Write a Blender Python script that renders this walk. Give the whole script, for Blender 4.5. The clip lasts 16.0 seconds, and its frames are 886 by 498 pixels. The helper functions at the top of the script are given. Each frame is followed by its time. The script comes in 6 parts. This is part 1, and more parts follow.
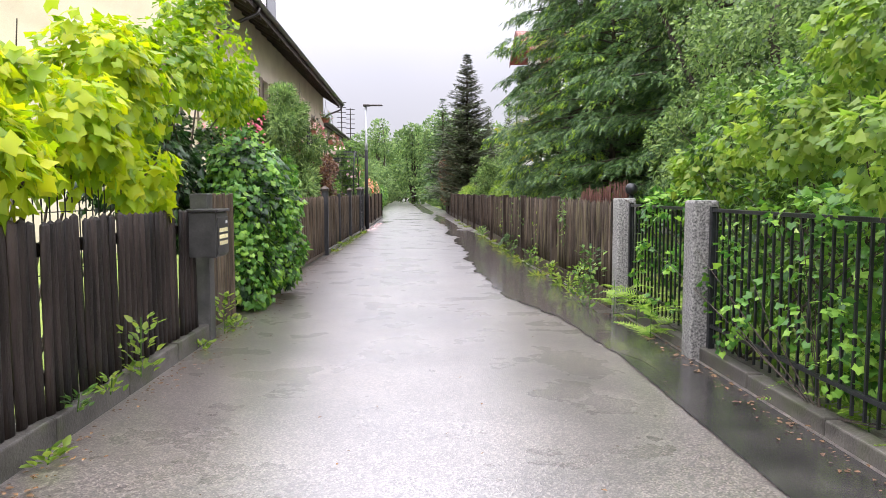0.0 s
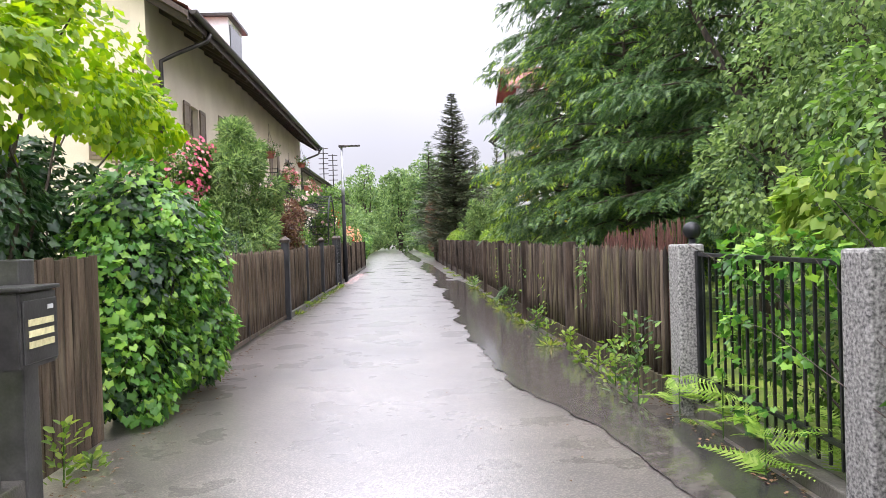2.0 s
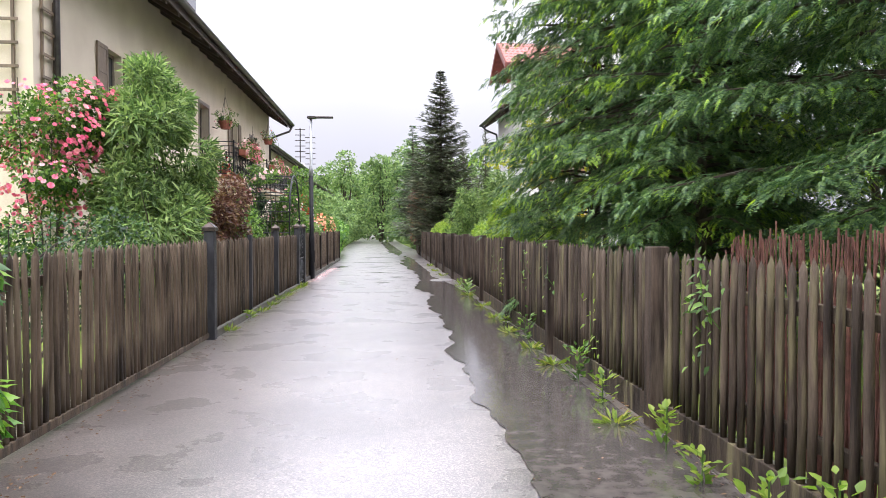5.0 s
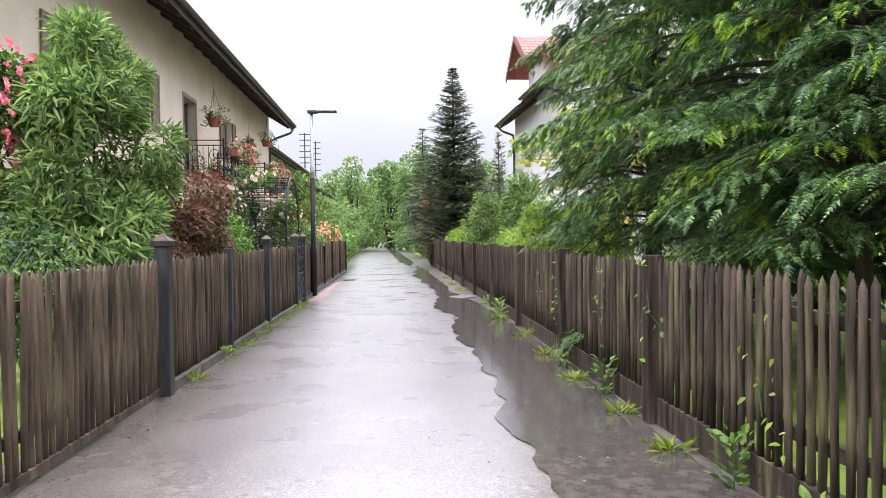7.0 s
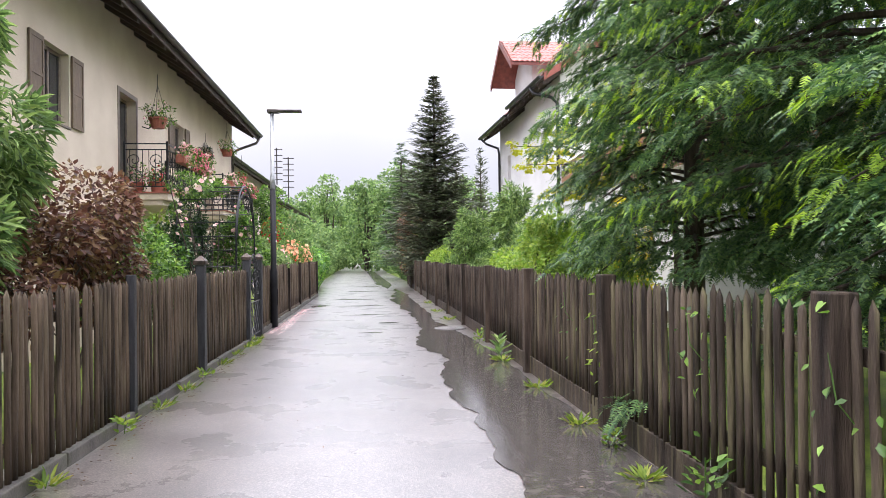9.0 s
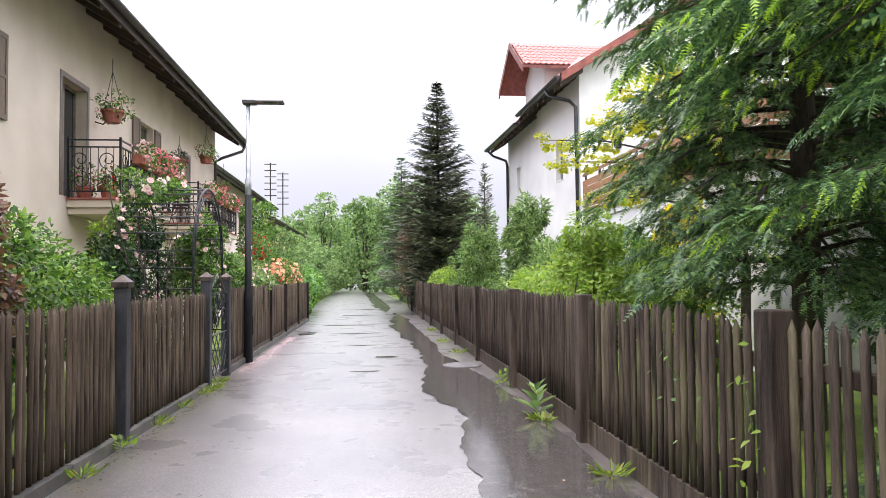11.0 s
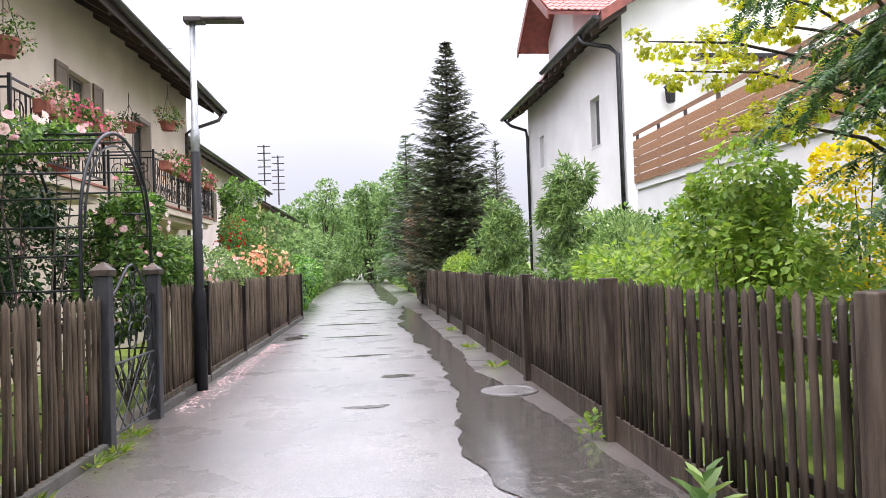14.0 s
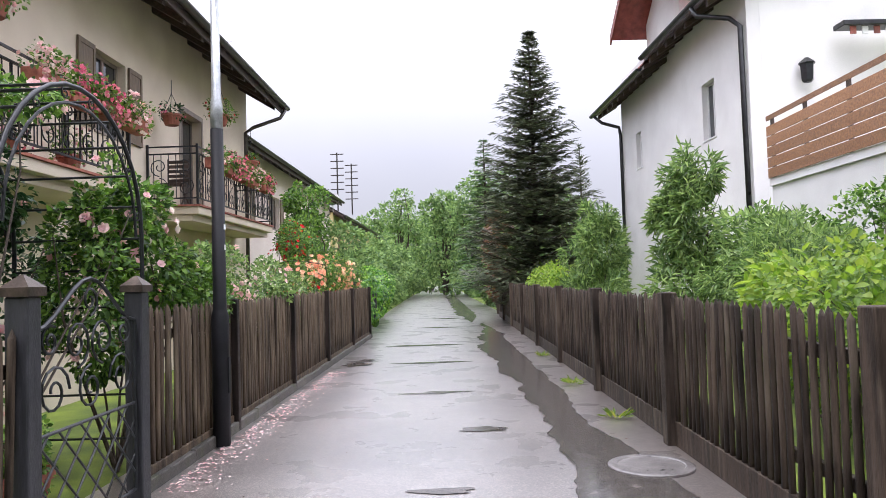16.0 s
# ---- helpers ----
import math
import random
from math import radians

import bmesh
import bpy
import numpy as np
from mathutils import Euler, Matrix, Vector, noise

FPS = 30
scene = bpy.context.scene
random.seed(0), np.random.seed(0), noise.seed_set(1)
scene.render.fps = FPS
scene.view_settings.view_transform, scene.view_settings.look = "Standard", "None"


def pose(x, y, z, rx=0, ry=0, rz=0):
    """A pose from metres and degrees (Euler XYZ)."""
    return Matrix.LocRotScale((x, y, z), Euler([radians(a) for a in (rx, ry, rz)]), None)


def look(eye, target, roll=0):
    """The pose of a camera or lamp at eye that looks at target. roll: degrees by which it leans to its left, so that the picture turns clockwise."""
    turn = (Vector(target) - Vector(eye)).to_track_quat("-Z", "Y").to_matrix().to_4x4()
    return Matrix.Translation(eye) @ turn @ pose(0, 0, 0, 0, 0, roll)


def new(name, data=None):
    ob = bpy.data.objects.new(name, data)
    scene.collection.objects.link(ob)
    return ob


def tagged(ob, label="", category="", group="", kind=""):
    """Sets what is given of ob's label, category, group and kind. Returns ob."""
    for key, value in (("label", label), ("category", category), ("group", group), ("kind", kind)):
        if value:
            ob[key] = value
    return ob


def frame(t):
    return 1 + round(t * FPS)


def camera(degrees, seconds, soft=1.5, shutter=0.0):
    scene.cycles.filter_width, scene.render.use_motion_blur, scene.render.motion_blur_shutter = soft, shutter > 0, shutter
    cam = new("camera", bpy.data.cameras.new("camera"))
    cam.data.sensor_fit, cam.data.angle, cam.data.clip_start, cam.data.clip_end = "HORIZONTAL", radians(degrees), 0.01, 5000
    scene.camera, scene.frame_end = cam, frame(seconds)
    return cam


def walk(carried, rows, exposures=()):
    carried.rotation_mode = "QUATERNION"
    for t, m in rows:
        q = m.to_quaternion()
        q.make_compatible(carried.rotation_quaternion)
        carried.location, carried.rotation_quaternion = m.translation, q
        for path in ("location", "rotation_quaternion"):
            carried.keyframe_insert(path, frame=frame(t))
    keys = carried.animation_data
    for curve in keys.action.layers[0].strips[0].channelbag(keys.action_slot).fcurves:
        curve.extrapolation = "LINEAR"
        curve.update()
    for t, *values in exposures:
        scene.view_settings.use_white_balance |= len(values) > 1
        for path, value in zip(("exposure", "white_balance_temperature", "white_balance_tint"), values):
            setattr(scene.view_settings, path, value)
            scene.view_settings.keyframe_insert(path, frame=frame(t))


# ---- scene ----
cam = camera(64.0, 16.0, soft=0.85)
METRES, EYE, TILT, LEAN, TURN = 21.3, 1.42, -2.5, -0.6, -1.4
ROWS = [
    (0.0, 0.0, 0.0, 0.0, -0.03, -2.03, 0.76),
    (0.5, 0.0002, 0.0322, 0.0018, -0.54, -2.01, 1.55),
    (1.0, 0.0022, 0.0642, 0.0034, -0.82, -1.36, 3.01),
    (1.5, 0.003, 0.0954, 0.0053, -0.85, -0.21, 3.21),
    (2.0, 0.0051, 0.1277, 0.0077, -0.84, 1.57, 2.51),
    (2.5, 0.0051, 0.1578, 0.0095, -1.0, 2.7, 1.87),
    (3.0, 0.0062, 0.1887, 0.0114, -1.44, 3.48, 1.84),
    (3.5, 0.0064, 0.2194, 0.0129, -2.4, 3.35, 1.66),
    (4.0, 0.0061, 0.2483, 0.014, -3.17, 2.39, 1.18),
    (4.5, 0.005, 0.2787, 0.0154, -2.59, 0.84, 0.66),
    (7.0, -0.0077, 0.4374, 0.0245, -1.77, 1.44, 1.37),
    (7.5, -0.009, 0.4691, 0.0264, -2.35, 1.95, 1.88),
    (8.0, -0.0112, 0.502, 0.0286, -2.81, 2.61, 2.03),
    (8.5, -0.0094, 0.5328, 0.0292, -3.37, 2.82, 1.68),
    (11.0, -0.0105, 0.6922, 0.0359, -3.62, 4.7, 1.37),
    (11.5, -0.0101, 0.7221, 0.0372, -1.38, 5.06, 1.42),
    (12.0, -0.0121, 0.7528, 0.0388, 0.06, 4.76, 1.6),
    (12.5, -0.0125, 0.7856, 0.0382, -0.03, 3.45, 1.84),
    (13.0, -0.0139, 0.8154, 0.0398, -1.07, 3.04, 2.19),
    (13.5, -0.014, 0.8461, 0.0414, -2.34, 3.18, 2.65),
    (14.0, -0.0152, 0.8772, 0.043, -3.13, 3.75, 2.65),
    (14.5, -0.0166, 0.9079, 0.0447, -3.22, 4.21, 2.42),
    (15.0, -0.0177, 0.9381, 0.0463, -2.12, 4.57, 2.42),
    (15.5, -0.0191, 0.9683, 0.048, 0.46, 4.91, 2.48),
    (16.0, -0.0206, 0.9974, 0.0496, 2.98, 4.96, 2.25),
]
walk(cam, [(t, pose(0, 0, EYE, TILT, LEAN, TURN) @ pose(METRES * x, METRES * y, METRES * z, 90 + pitch, roll, yaw)) for t, x, y, z, yaw, pitch, roll in ROWS], [(0.0, 0.64, 6300, 19), (3.0, 0.76, 6230, 19), (11.0, 0.78, 6180, 19), (14.0, 0.74, 6180, 19), (16.0, 0.50, 6080, 19)])

# world: bright overcast sky, lighter towards the zenith, with a soft high sun
world = bpy.data.worlds.new("world")
scene.world = world
world.use_nodes = True
wn, wl = world.node_tree.nodes, world.node_tree.links
wn.clear()
w_out, w_bg = wn.new("ShaderNodeOutputWorld"), wn.new("ShaderNodeBackground")
w_sky = wn.new("ShaderNodeTexSky")
w_sky.sky_type, w_sky.sun_disc = "NISHITA", False
w_sky.sun_elevation, w_sky.sun_rotation = radians(58), radians(200)
w_sky.dust_density = 4.0
w_tc, w_sep, w_map = wn.new("ShaderNodeTexCoord"), wn.new("ShaderNodeSeparateXYZ"), wn.new("ShaderNodeMapRange")
w_noise, w_cloud, w_mix, w_scale = wn.new("ShaderNodeTexNoise"), wn.new("ShaderNodeMixRGB"), wn.new("ShaderNodeMixRGB"), wn.new("ShaderNodeVectorMath")
w_scale.operation = "SCALE"
wl.new(w_tc.outputs["Generated"], w_sep.inputs[0])
wl.new(w_sep.outputs["Z"], w_map.inputs["Value"])
w_map.interpolation_type = "SMOOTHSTEP"
w_map.inputs["From Min"].default_value, w_map.inputs["From Max"].default_value = 0.06, 0.95
w_map.inputs["To Min"].default_value, w_map.inputs["To Max"].default_value = 5.4, 35.0
wl.new(w_tc.outputs["Generated"], w_noise.inputs["Vector"])
w_noise.inputs["Scale"].default_value, w_noise.inputs["Detail"].default_value = 3.4, 5
w_cloud.inputs[1].default_value, w_cloud.inputs[2].default_value = (0.83, 0.86, 0.93, 1), (1.04, 1.03, 1.03, 1)
wl.new(w_noise.outputs["Fac"], w_cloud.inputs[0])
wl.new(w_cloud.outputs[0], w_scale.inputs[0])
wl.new(w_map.outputs[0], w_scale.inputs["Scale"])
w_mix.inputs[0].default_value = 0.9
wl.new(w_sky.outputs[0], w_mix.inputs[1])
wl.new(w_scale.outputs[0], w_mix.inputs[2])
wl.new(w_mix.outputs[0], w_bg.inputs[0])
w_bg.inputs[1].default_value = 0.1
wl.new(w_bg.outputs[0], w_out.inputs[0])

sun = new("sun", bpy.data.lights.new("sun", "SUN"))
sun.data.energy, sun.data.angle, sun.data.color = 1.2, radians(25), (1.0, 0.97, 0.92)
sun.matrix_world = look((0, 0, 30), (8, 14, 0))


# ---- materials ----
def nodes_of(name):
    m = bpy.data.materials.new(name)
    m.use_nodes = True
    return m, m.node_tree.nodes, m.node_tree.links, m.node_tree.nodes["Principled BSDF"]


def ramp(nt, links, src, stops):
    r = nt.new("ShaderNodeValToRGB")
    links.new(src, r.inputs[0])
    while len(r.color_ramp.elements) < len(stops):
        r.color_ramp.elements.new(0.5)
    for e, (p, c) in zip(r.color_ramp.elements, stops):
        e.position, e.color = p, (*c, 1)
    return r.outputs[0]


def surface(name, dark, light, scale=6.0, rough=0.6, bump=0.3, stretch=(1, 1, 1), fine=60.0, metal=0.0, spec=0.5, moss=None, varied=0.25):
    """Two-scale coloured surface with grain, wear and relief, in metres."""
    m, nt, links, p = nodes_of(name)
    tc, info = nt.new("ShaderNodeTexCoord"), nt.new("ShaderNodeObjectInfo")
    off, mp = nt.new("ShaderNodeVectorMath"), nt.new("ShaderNodeMapping")
    off.operation = "MULTIPLY_ADD"
    links.new(info.outputs["Random"], off.inputs[0])
    off.inputs[1].default_value = (37.0, 53.0, 71.0)
    links.new(tc.outputs["Object"], off.inputs[2])
    links.new(off.outputs[0], mp.inputs[0])
    mp.inputs["Scale"].default_value = stretch
    big, small = nt.new("ShaderNodeTexNoise"), nt.new("ShaderNodeTexNoise")
    for n, s, d in ((big, scale, 6), (small, fine, 3)):
        links.new(mp.outputs[0], n.inputs["Vector"])
        n.inputs["Scale"].default_value, n.inputs["Detail"].default_value = s, d
    c1 = ramp(nt, links, big.outputs["Fac"], ((0.32, dark), (0.68, light)))
    mix = nt.new("ShaderNodeMixRGB")
    mix.blend_type, mix.inputs[0].default_value = "OVERLAY", 0.35
    links.new(c1, mix.inputs[1])
    links.new(small.outputs["Fac"], mix.inputs[2])
    val = nt.new("ShaderNodeHueSaturation")
    rng = nt.new("ShaderNodeMapRange")
    links.new(info.outputs["Random"], rng.inputs["Value"])
    rng.inputs["To Min"].default_value, rng.inputs["To Max"].default_value = 1 - varied, 1 + varied
    links.new(rng.outputs[0], val.inputs["Value"])
    links.new(mix.outputs[0], val.inputs["Color"])
    col = val.outputs[0]
    if moss:
        blot, mm = nt.new("ShaderNodeTexNoise"), nt.new("ShaderNodeMixRGB")
        blot.inputs["Scale"].default_value, blot.inputs["Detail"].default_value = 3.5, 8
        links.new(mp.outputs[0], blot.inputs["Vector"])
        f = ramp(nt, links, blot.outputs["Fac"], ((0.52, (0, 0, 0)), (0.68, (0.75, 0.75, 0.75))))
        links.new(f, mm.inputs[0])
        links.new(col, mm.inputs[1])
        mm.inputs[2].default_value = (*moss, 1)
        col = mm.outputs[0]
    links.new(col, p.inputs["Base Color"])
    rr = nt.new("ShaderNodeMapRange")
    links.new(big.outputs["Fac"], rr.inputs["Value"])
    rr.inputs["To Min"].default_value, rr.inputs["To Max"].default_value = rough * 0.75, min(1, rough * 1.25)
    links.new(rr.outputs[0], p.inputs["Roughness"])
    p.inputs["Metallic"].default_value = metal
    p.inputs["Specular IOR Level"].default_value = spec
    b = nt.new("ShaderNodeBump")
    b.inputs["Strength"].default_value, b.inputs["Distance"].default_value = bump, 0.01
    links.new(small.outputs["Fac"], b.inputs["Height"])
    links.new(b.outputs[0], p.inputs["Normal"])
    return m


def leafy(name, a, b, c, rough=0.4, through_light=0.35):
    """Leaves: colour varies from leaf to leaf; light passes through."""
    m, nt, links, p = nodes_of(name)
    g = nt.new("ShaderNodeNewGeometry")
    col = ramp(nt, links, g.outputs["Random Per Island"], ((0.0, a), (0.5, b), (1.0, c)))
    tc, n, mx = nt.new("ShaderNodeTexCoord"), nt.new("ShaderNodeTexNoise"), nt.new("ShaderNodeMixRGB")
    links.new(tc.outputs["Object"], n.inputs["Vector"])
    n.inputs["Scale"].default_value, n.inputs["Detail"].default_value = 1.4, 3
    mx.blend_type, mx.inputs[0].default_value = "OVERLAY", 0.45
    links.new(col, mx.inputs[1])
    links.new(n.outputs["Fac"], mx.inputs[2])
    links.new(mx.outputs[0], p.inputs["Base Color"])
    p.inputs["Roughness"].default_value = rough
    p.inputs["Specular IOR Level"].default_value = 0.28
    t, s = nt.new("ShaderNodeBsdfTranslucent"), nt.new("ShaderNodeMixShader")
    br = nt.new("ShaderNodeHueSaturation")
    br.inputs["Value"].default_value, br.inputs["Saturation"].default_value = 1.7, 1.1
    links.new(mx.outputs[0], br.inputs["Color"])
    links.new(br.outputs[0], t.inputs["Color"])
    s.inputs[0].default_value = through_light
    links.new(p.outputs[0], s.inputs[1])
    links.new(t.outputs[0], s.inputs[2])
    links.new(s.outputs[0], nt["Material Output"].inputs["Surface"])
    return m


def wet_asphalt():
    m, nt, links, p = nodes_of("wet_asphalt")
    tc = nt.new("ShaderNodeTexCoord")
    def nz(scale, detail, rough=0.5):
        n = nt.new("ShaderNodeTexNoise")
        links.new(tc.outputs["Object"], n.inputs["Vector"])
        n.inputs["Scale"].default_value, n.inputs["Detail"].default_value, n.inputs["Roughness"].default_value = scale, detail, rough
        return n.outputs["Fac"]
    stone = nt.new("ShaderNodeTexVoronoi")
    links.new(tc.outputs["Object"], stone.inputs["Vector"])
    stone.inputs["Scale"].default_value = 105.0
    grain = ramp(nt, links, stone.outputs["Color"], ((0.1, (0.032, 0.029, 0.026)), (0.5, (0.10, 0.091, 0.084)), (0.95, (0.34, 0.31, 0.285))))
    patch = ramp(nt, links, nz(0.7, 5), ((0.35, (0.72, 0.68, 0.66)), (0.65, (1.25, 1.18, 1.14))))
    mul = nt.new("ShaderNodeMixRGB")
    mul.blend_type, mul.inputs[0].default_value = "MULTIPLY", 1.0
    links.new(grain, mul.inputs[1])
    links.new(patch, mul.inputs[2])
    links.new(mul.outputs[0], p.inputs["Base Color"])
    wet = nt.new("ShaderNodeMapRange")
    links.new(nz(1.3, 6, 0.6), wet.inputs["Value"])
    wet.inputs["From Min"].default_value, wet.inputs["From Max"].default_value = 0.35, 0.65
    wet.inputs["To Min"].default_value, wet.inputs["To Max"].default_value = 0.2, 0.45
    p.inputs["Coat Weight"].default_value, p.inputs["Coat Roughness"].default_value, p.inputs["Coat IOR"].default_value = 1.0, 0.28, 2.5
    links.new(wet.outputs[0], p.inputs["Roughness"])
    p.inputs["Specular IOR Level"].default_value = 0.45
    b1 = nt.new("ShaderNodeBump")
    b1.inputs["Strength"].default_value, b1.inputs["Distance"].default_value = 0.4, 0.002
    links.new(stone.outputs["Distance"], b1.inputs["Height"])
    b2 = nt.new("ShaderNodeBump")
    b2.inputs["Strength"].default_value, b2.inputs["Distance"].default_value = 0.05, 0.01
    links.new(nz(5.0, 4), b2.inputs["Height"])
    links.new(b1.outputs[0], b2.inputs["Normal"])
    links.new(b2.outputs[0], p.inputs["Normal"])
    b3 = nt.new("ShaderNodeBump")
    b3.inputs["Strength"].default_value, b3.inputs["Distance"].default_value = 0.16, 0.003
    links.new(nz(34.0, 3), b3.inputs["Height"])
    links.new(b1.outputs[0], b3.inputs["Normal"])
    links.new(b3.outputs[0], p.inputs["Coat Normal"])
    return m


def water_film():
    m, nt, links, p = nodes_of("puddle_water")
    tc, n = nt.new("ShaderNodeTexCoord"), nt.new("ShaderNodeTexNoise")
    links.new(tc.outputs["Object"], n.inputs["Vector"])
    n.inputs["Scale"].default_value, n.inputs["Detail"].default_value = 9.0, 4
    links.new(ramp(nt, links, n.outputs["Fac"], ((0.3, (0.045, 0.040, 0.036)), (0.7, (0.10, 0.09, 0.08)))), p.inputs["Base Color"])
    p.inputs["Roughness"].default_value, p.inputs["IOR"].default_value = 0.12, 1.4
    rip, b = nt.new("ShaderNodeTexNoise"), nt.new("ShaderNodeBump")
    links.new(tc.outputs["Object"], rip.inputs["Vector"])
    rip.inputs["Scale"].default_value, rip.inputs["Detail"].default_value = 26.0, 2
    b.inputs["Strength"].default_value, b.inputs["Distance"].default_value = 0.08, 0.01
    links.new(rip.outputs["Fac"], b.inputs["Height"])
    links.new(b.outputs[0], p.inputs["Normal"])
    return m


ASPHALT, WATER = wet_asphalt(), water_film()
SOIL = surface("soil_and_grass", (0.07, 0.11, 0.018), (0.21, 0.28, 0.035), 1.5, 0.9, 0.8)
CONCRETE = surface("mossy_concrete", (0.045, 0.041, 0.034), (0.12, 0.11, 0.094), 5, 0.55, 0.5, moss=(0.05, 0.06, 0.02))
WOOD_L = surface("dark_stained_pales", (0.025, 0.0175, 0.0115), (0.13, 0.094, 0.063), 4, 0.6, 0.5, (3.5, 3.5, 0.4), 40, moss=(0.17, 0.135, 0.09), spec=0.2, varied=0.35)
WOOD_N = surface("black_brown_pales", (0.006, 0.0042, 0.0035), (0.036, 0.025, 0.020), 4, 0.55, 0.5, (3.5, 3.5, 0.4), 40, spec=0.25, varied=0.4)
WOOD_R = surface("weathered_grey_pales", (0.018, 0.013, 0.010), (0.105, 0.080, 0.058), 4, 0.62, 0.6, (3.5, 3.5, 0.35), 45, moss=(0.17, 0.15, 0.08), spec=0.2, varied=0.4)
WOOD_F = surface("dark_brown_pales", (0.012, 0.0085, 0.0065), (0.072, 0.052, 0.038), 4, 0.62, 0.6, (3.5, 3.5, 0.35), 45, moss=(0.12, 0.095, 0.07), spec=0.2, varied=0.4)
POST = surface("dark_painted_posts", (0.013, 0.014, 0.016), (0.034, 0.034, 0.038), 8, 0.5, 0.3, (3, 3, 0.6), 50)
COPPER = surface("weathered_copper", (0.035, 0.028, 0.023), (0.10, 0.075, 0.06), 9, 0.4, 0.2, metal=0.6)
GRANITE = surface("speckled_granite", (0.05, 0.05, 0.048), (0.42, 0.41, 0.385), 55, 0.6, 0.5, fine=140)
IRON = surface("black_iron", (0.008, 0.009, 0.010), (0.022, 0.024, 0.027), 12, 0.35, 0.2, metal=0.3)
GALV = surface("galvanised_steel", (0.28, 0.30, 0.31), (0.46, 0.48, 0.49), 6, 0.42, 0.1, metal=0.6)
BLACKP = surface("black_pole_paint", (0.005, 0.005, 0.006), (0.011, 0.011, 0.013), 6, 0.55, 0.1, spec=0.25)
CREAM = surface("cream_render", (0.56, 0.48, 0.37), (0.66, 0.58, 0.46), 1.2, 0.9, 0.3, fine=120, varied=0.0)
PINK = surface("pale_pink_render", (0.66, 0.55, 0.50), (0.76, 0.66, 0.60), 1.2, 0.9, 0.3, fine=120, varied=0.0)
YELLOW = surface("yellow_render", (0.62, 0.52, 0.24), (0.72, 0.62, 0.33), 1.2, 0.9, 0.3, fine=120, varied=0.0)
WHITE = surface("white_render", (0.64, 0.63, 0.62), (0.74, 0.73, 0.72), 1.0, 0.9, 0.3, fine=120, varied=0.0)
EAVE = surface("dark_brown_eaves", (0.022, 0.014, 0.010), (0.075, 0.048, 0.035), 5, 0.6, 0.4, (1, 6, 6), 40)
GUTTER = surface("brown_gutter", (0.035, 0.030, 0.028), (0.075, 0.066, 0.06), 6, 0.35, 0.1, metal=0.5)
GUTTER_R = surface("dark_gutter", (0.012, 0.013, 0.014), (0.04, 0.04, 0.042), 6, 0.3, 0.1, metal=0.4)
TILE = surface("red_roof_tile", (0.20, 0.065, 0.05), (0.36, 0.13, 0.10), 8, 0.5, 0.4)
TILE_D = surface("dark_roof_tile", (0.05, 0.042, 0.04), (0.12, 0.10, 0.095), 8, 0.6, 0.4)
REDWOOD = surface("red_stained_fascia", (0.13, 0.035, 0.025), (0.24, 0.07, 0.05), 5, 0.55, 0.3)
SHUTTER = surface("brown_shutter", (0.10, 0.07, 0.045), (0.19, 0.14, 0.09), 8, 0.55, 0.3, (5, 5, 0.6), 40)
FRAME = surface("grey_brown_frames", (0.15, 0.12, 0.09), (0.26, 0.21, 0.17), 8, 0.5, 0.2)
FRAME_W = surface("white_frames", (0.66, 0.66, 0.66), (0.78, 0.78, 0.78), 6, 0.4, 0.1)
PLANK = surface("orange_balcony_boards", (0.17, 0.075, 0.03), (0.34, 0.17, 0.075), 5, 0.5, 0.4, (5, 0.5, 5), 40)
BARK = surface("bark", (0.025, 0.018, 0.013), (0.085, 0.063, 0.048), 12, 0.85, 0.9, (2, 2, 0.5), 50)
TWIG = surface("red_brown_twigs", (0.07, 0.025, 0.018), (0.20, 0.085, 0.06), 12, 0.7, 0.5)
TERRA = surface("terracotta", (0.24, 0.07, 0.045), (0.40, 0.14, 0.09), 9, 0.7, 0.2)
BOXGREY = surface("anthracite_metal", (0.030, 0.029, 0.028), (0.062, 0.060, 0.057), 7, 0.42, 0.15)
BRASS = surface("pale_label", (0.55, 0.50, 0.26), (0.70, 0.64, 0.36), 20, 0.5, 0.1)
# room surfaces near black: the unlit interior's dimness is in the colour
ROOM = surface("room_shade", (0.03, 0.028, 0.026), (0.06, 0.055, 0.05), 2, 0.9, 0.1)
DEBRIS = surface("fallen_leaves", (0.09, 0.05, 0.025), (0.30, 0.17, 0.07), 30, 0.7, 0.2)
COVER = surface("manhole_stone", (0.11, 0.10, 0.095), (0.26, 0.24, 0.225), 12, 0.3, 0.5)
mg, ng, lg, pg = nodes_of("window_glass")
pg.inputs["Base Color"].default_value = (0.03, 0.035, 0.04, 1)
pg.inputs["Roughness"].default_value, pg.inputs["Specular IOR Level"].default_value = 0.04, 0.8
GLASS = mg

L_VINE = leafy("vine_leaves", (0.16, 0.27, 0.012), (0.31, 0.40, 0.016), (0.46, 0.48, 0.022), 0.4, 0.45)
# darker copy of the vine leaves, with shade put into the greens
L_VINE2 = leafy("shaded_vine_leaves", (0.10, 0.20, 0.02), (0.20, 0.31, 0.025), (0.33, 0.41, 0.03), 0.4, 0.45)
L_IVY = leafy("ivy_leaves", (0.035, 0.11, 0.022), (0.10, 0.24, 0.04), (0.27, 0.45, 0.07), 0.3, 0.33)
L_IVYD = leafy("dark_and_shaded_ivy_leaves", (0.010, 0.030, 0.012), (0.024, 0.060, 0.020), (0.060, 0.12, 0.034), 0.3, 0.2)
L_MID = leafy("shrub_leaves", (0.022, 0.055, 0.014), (0.085, 0.17, 0.033), (0.21, 0.34, 0.065), 0.35, 0.33)
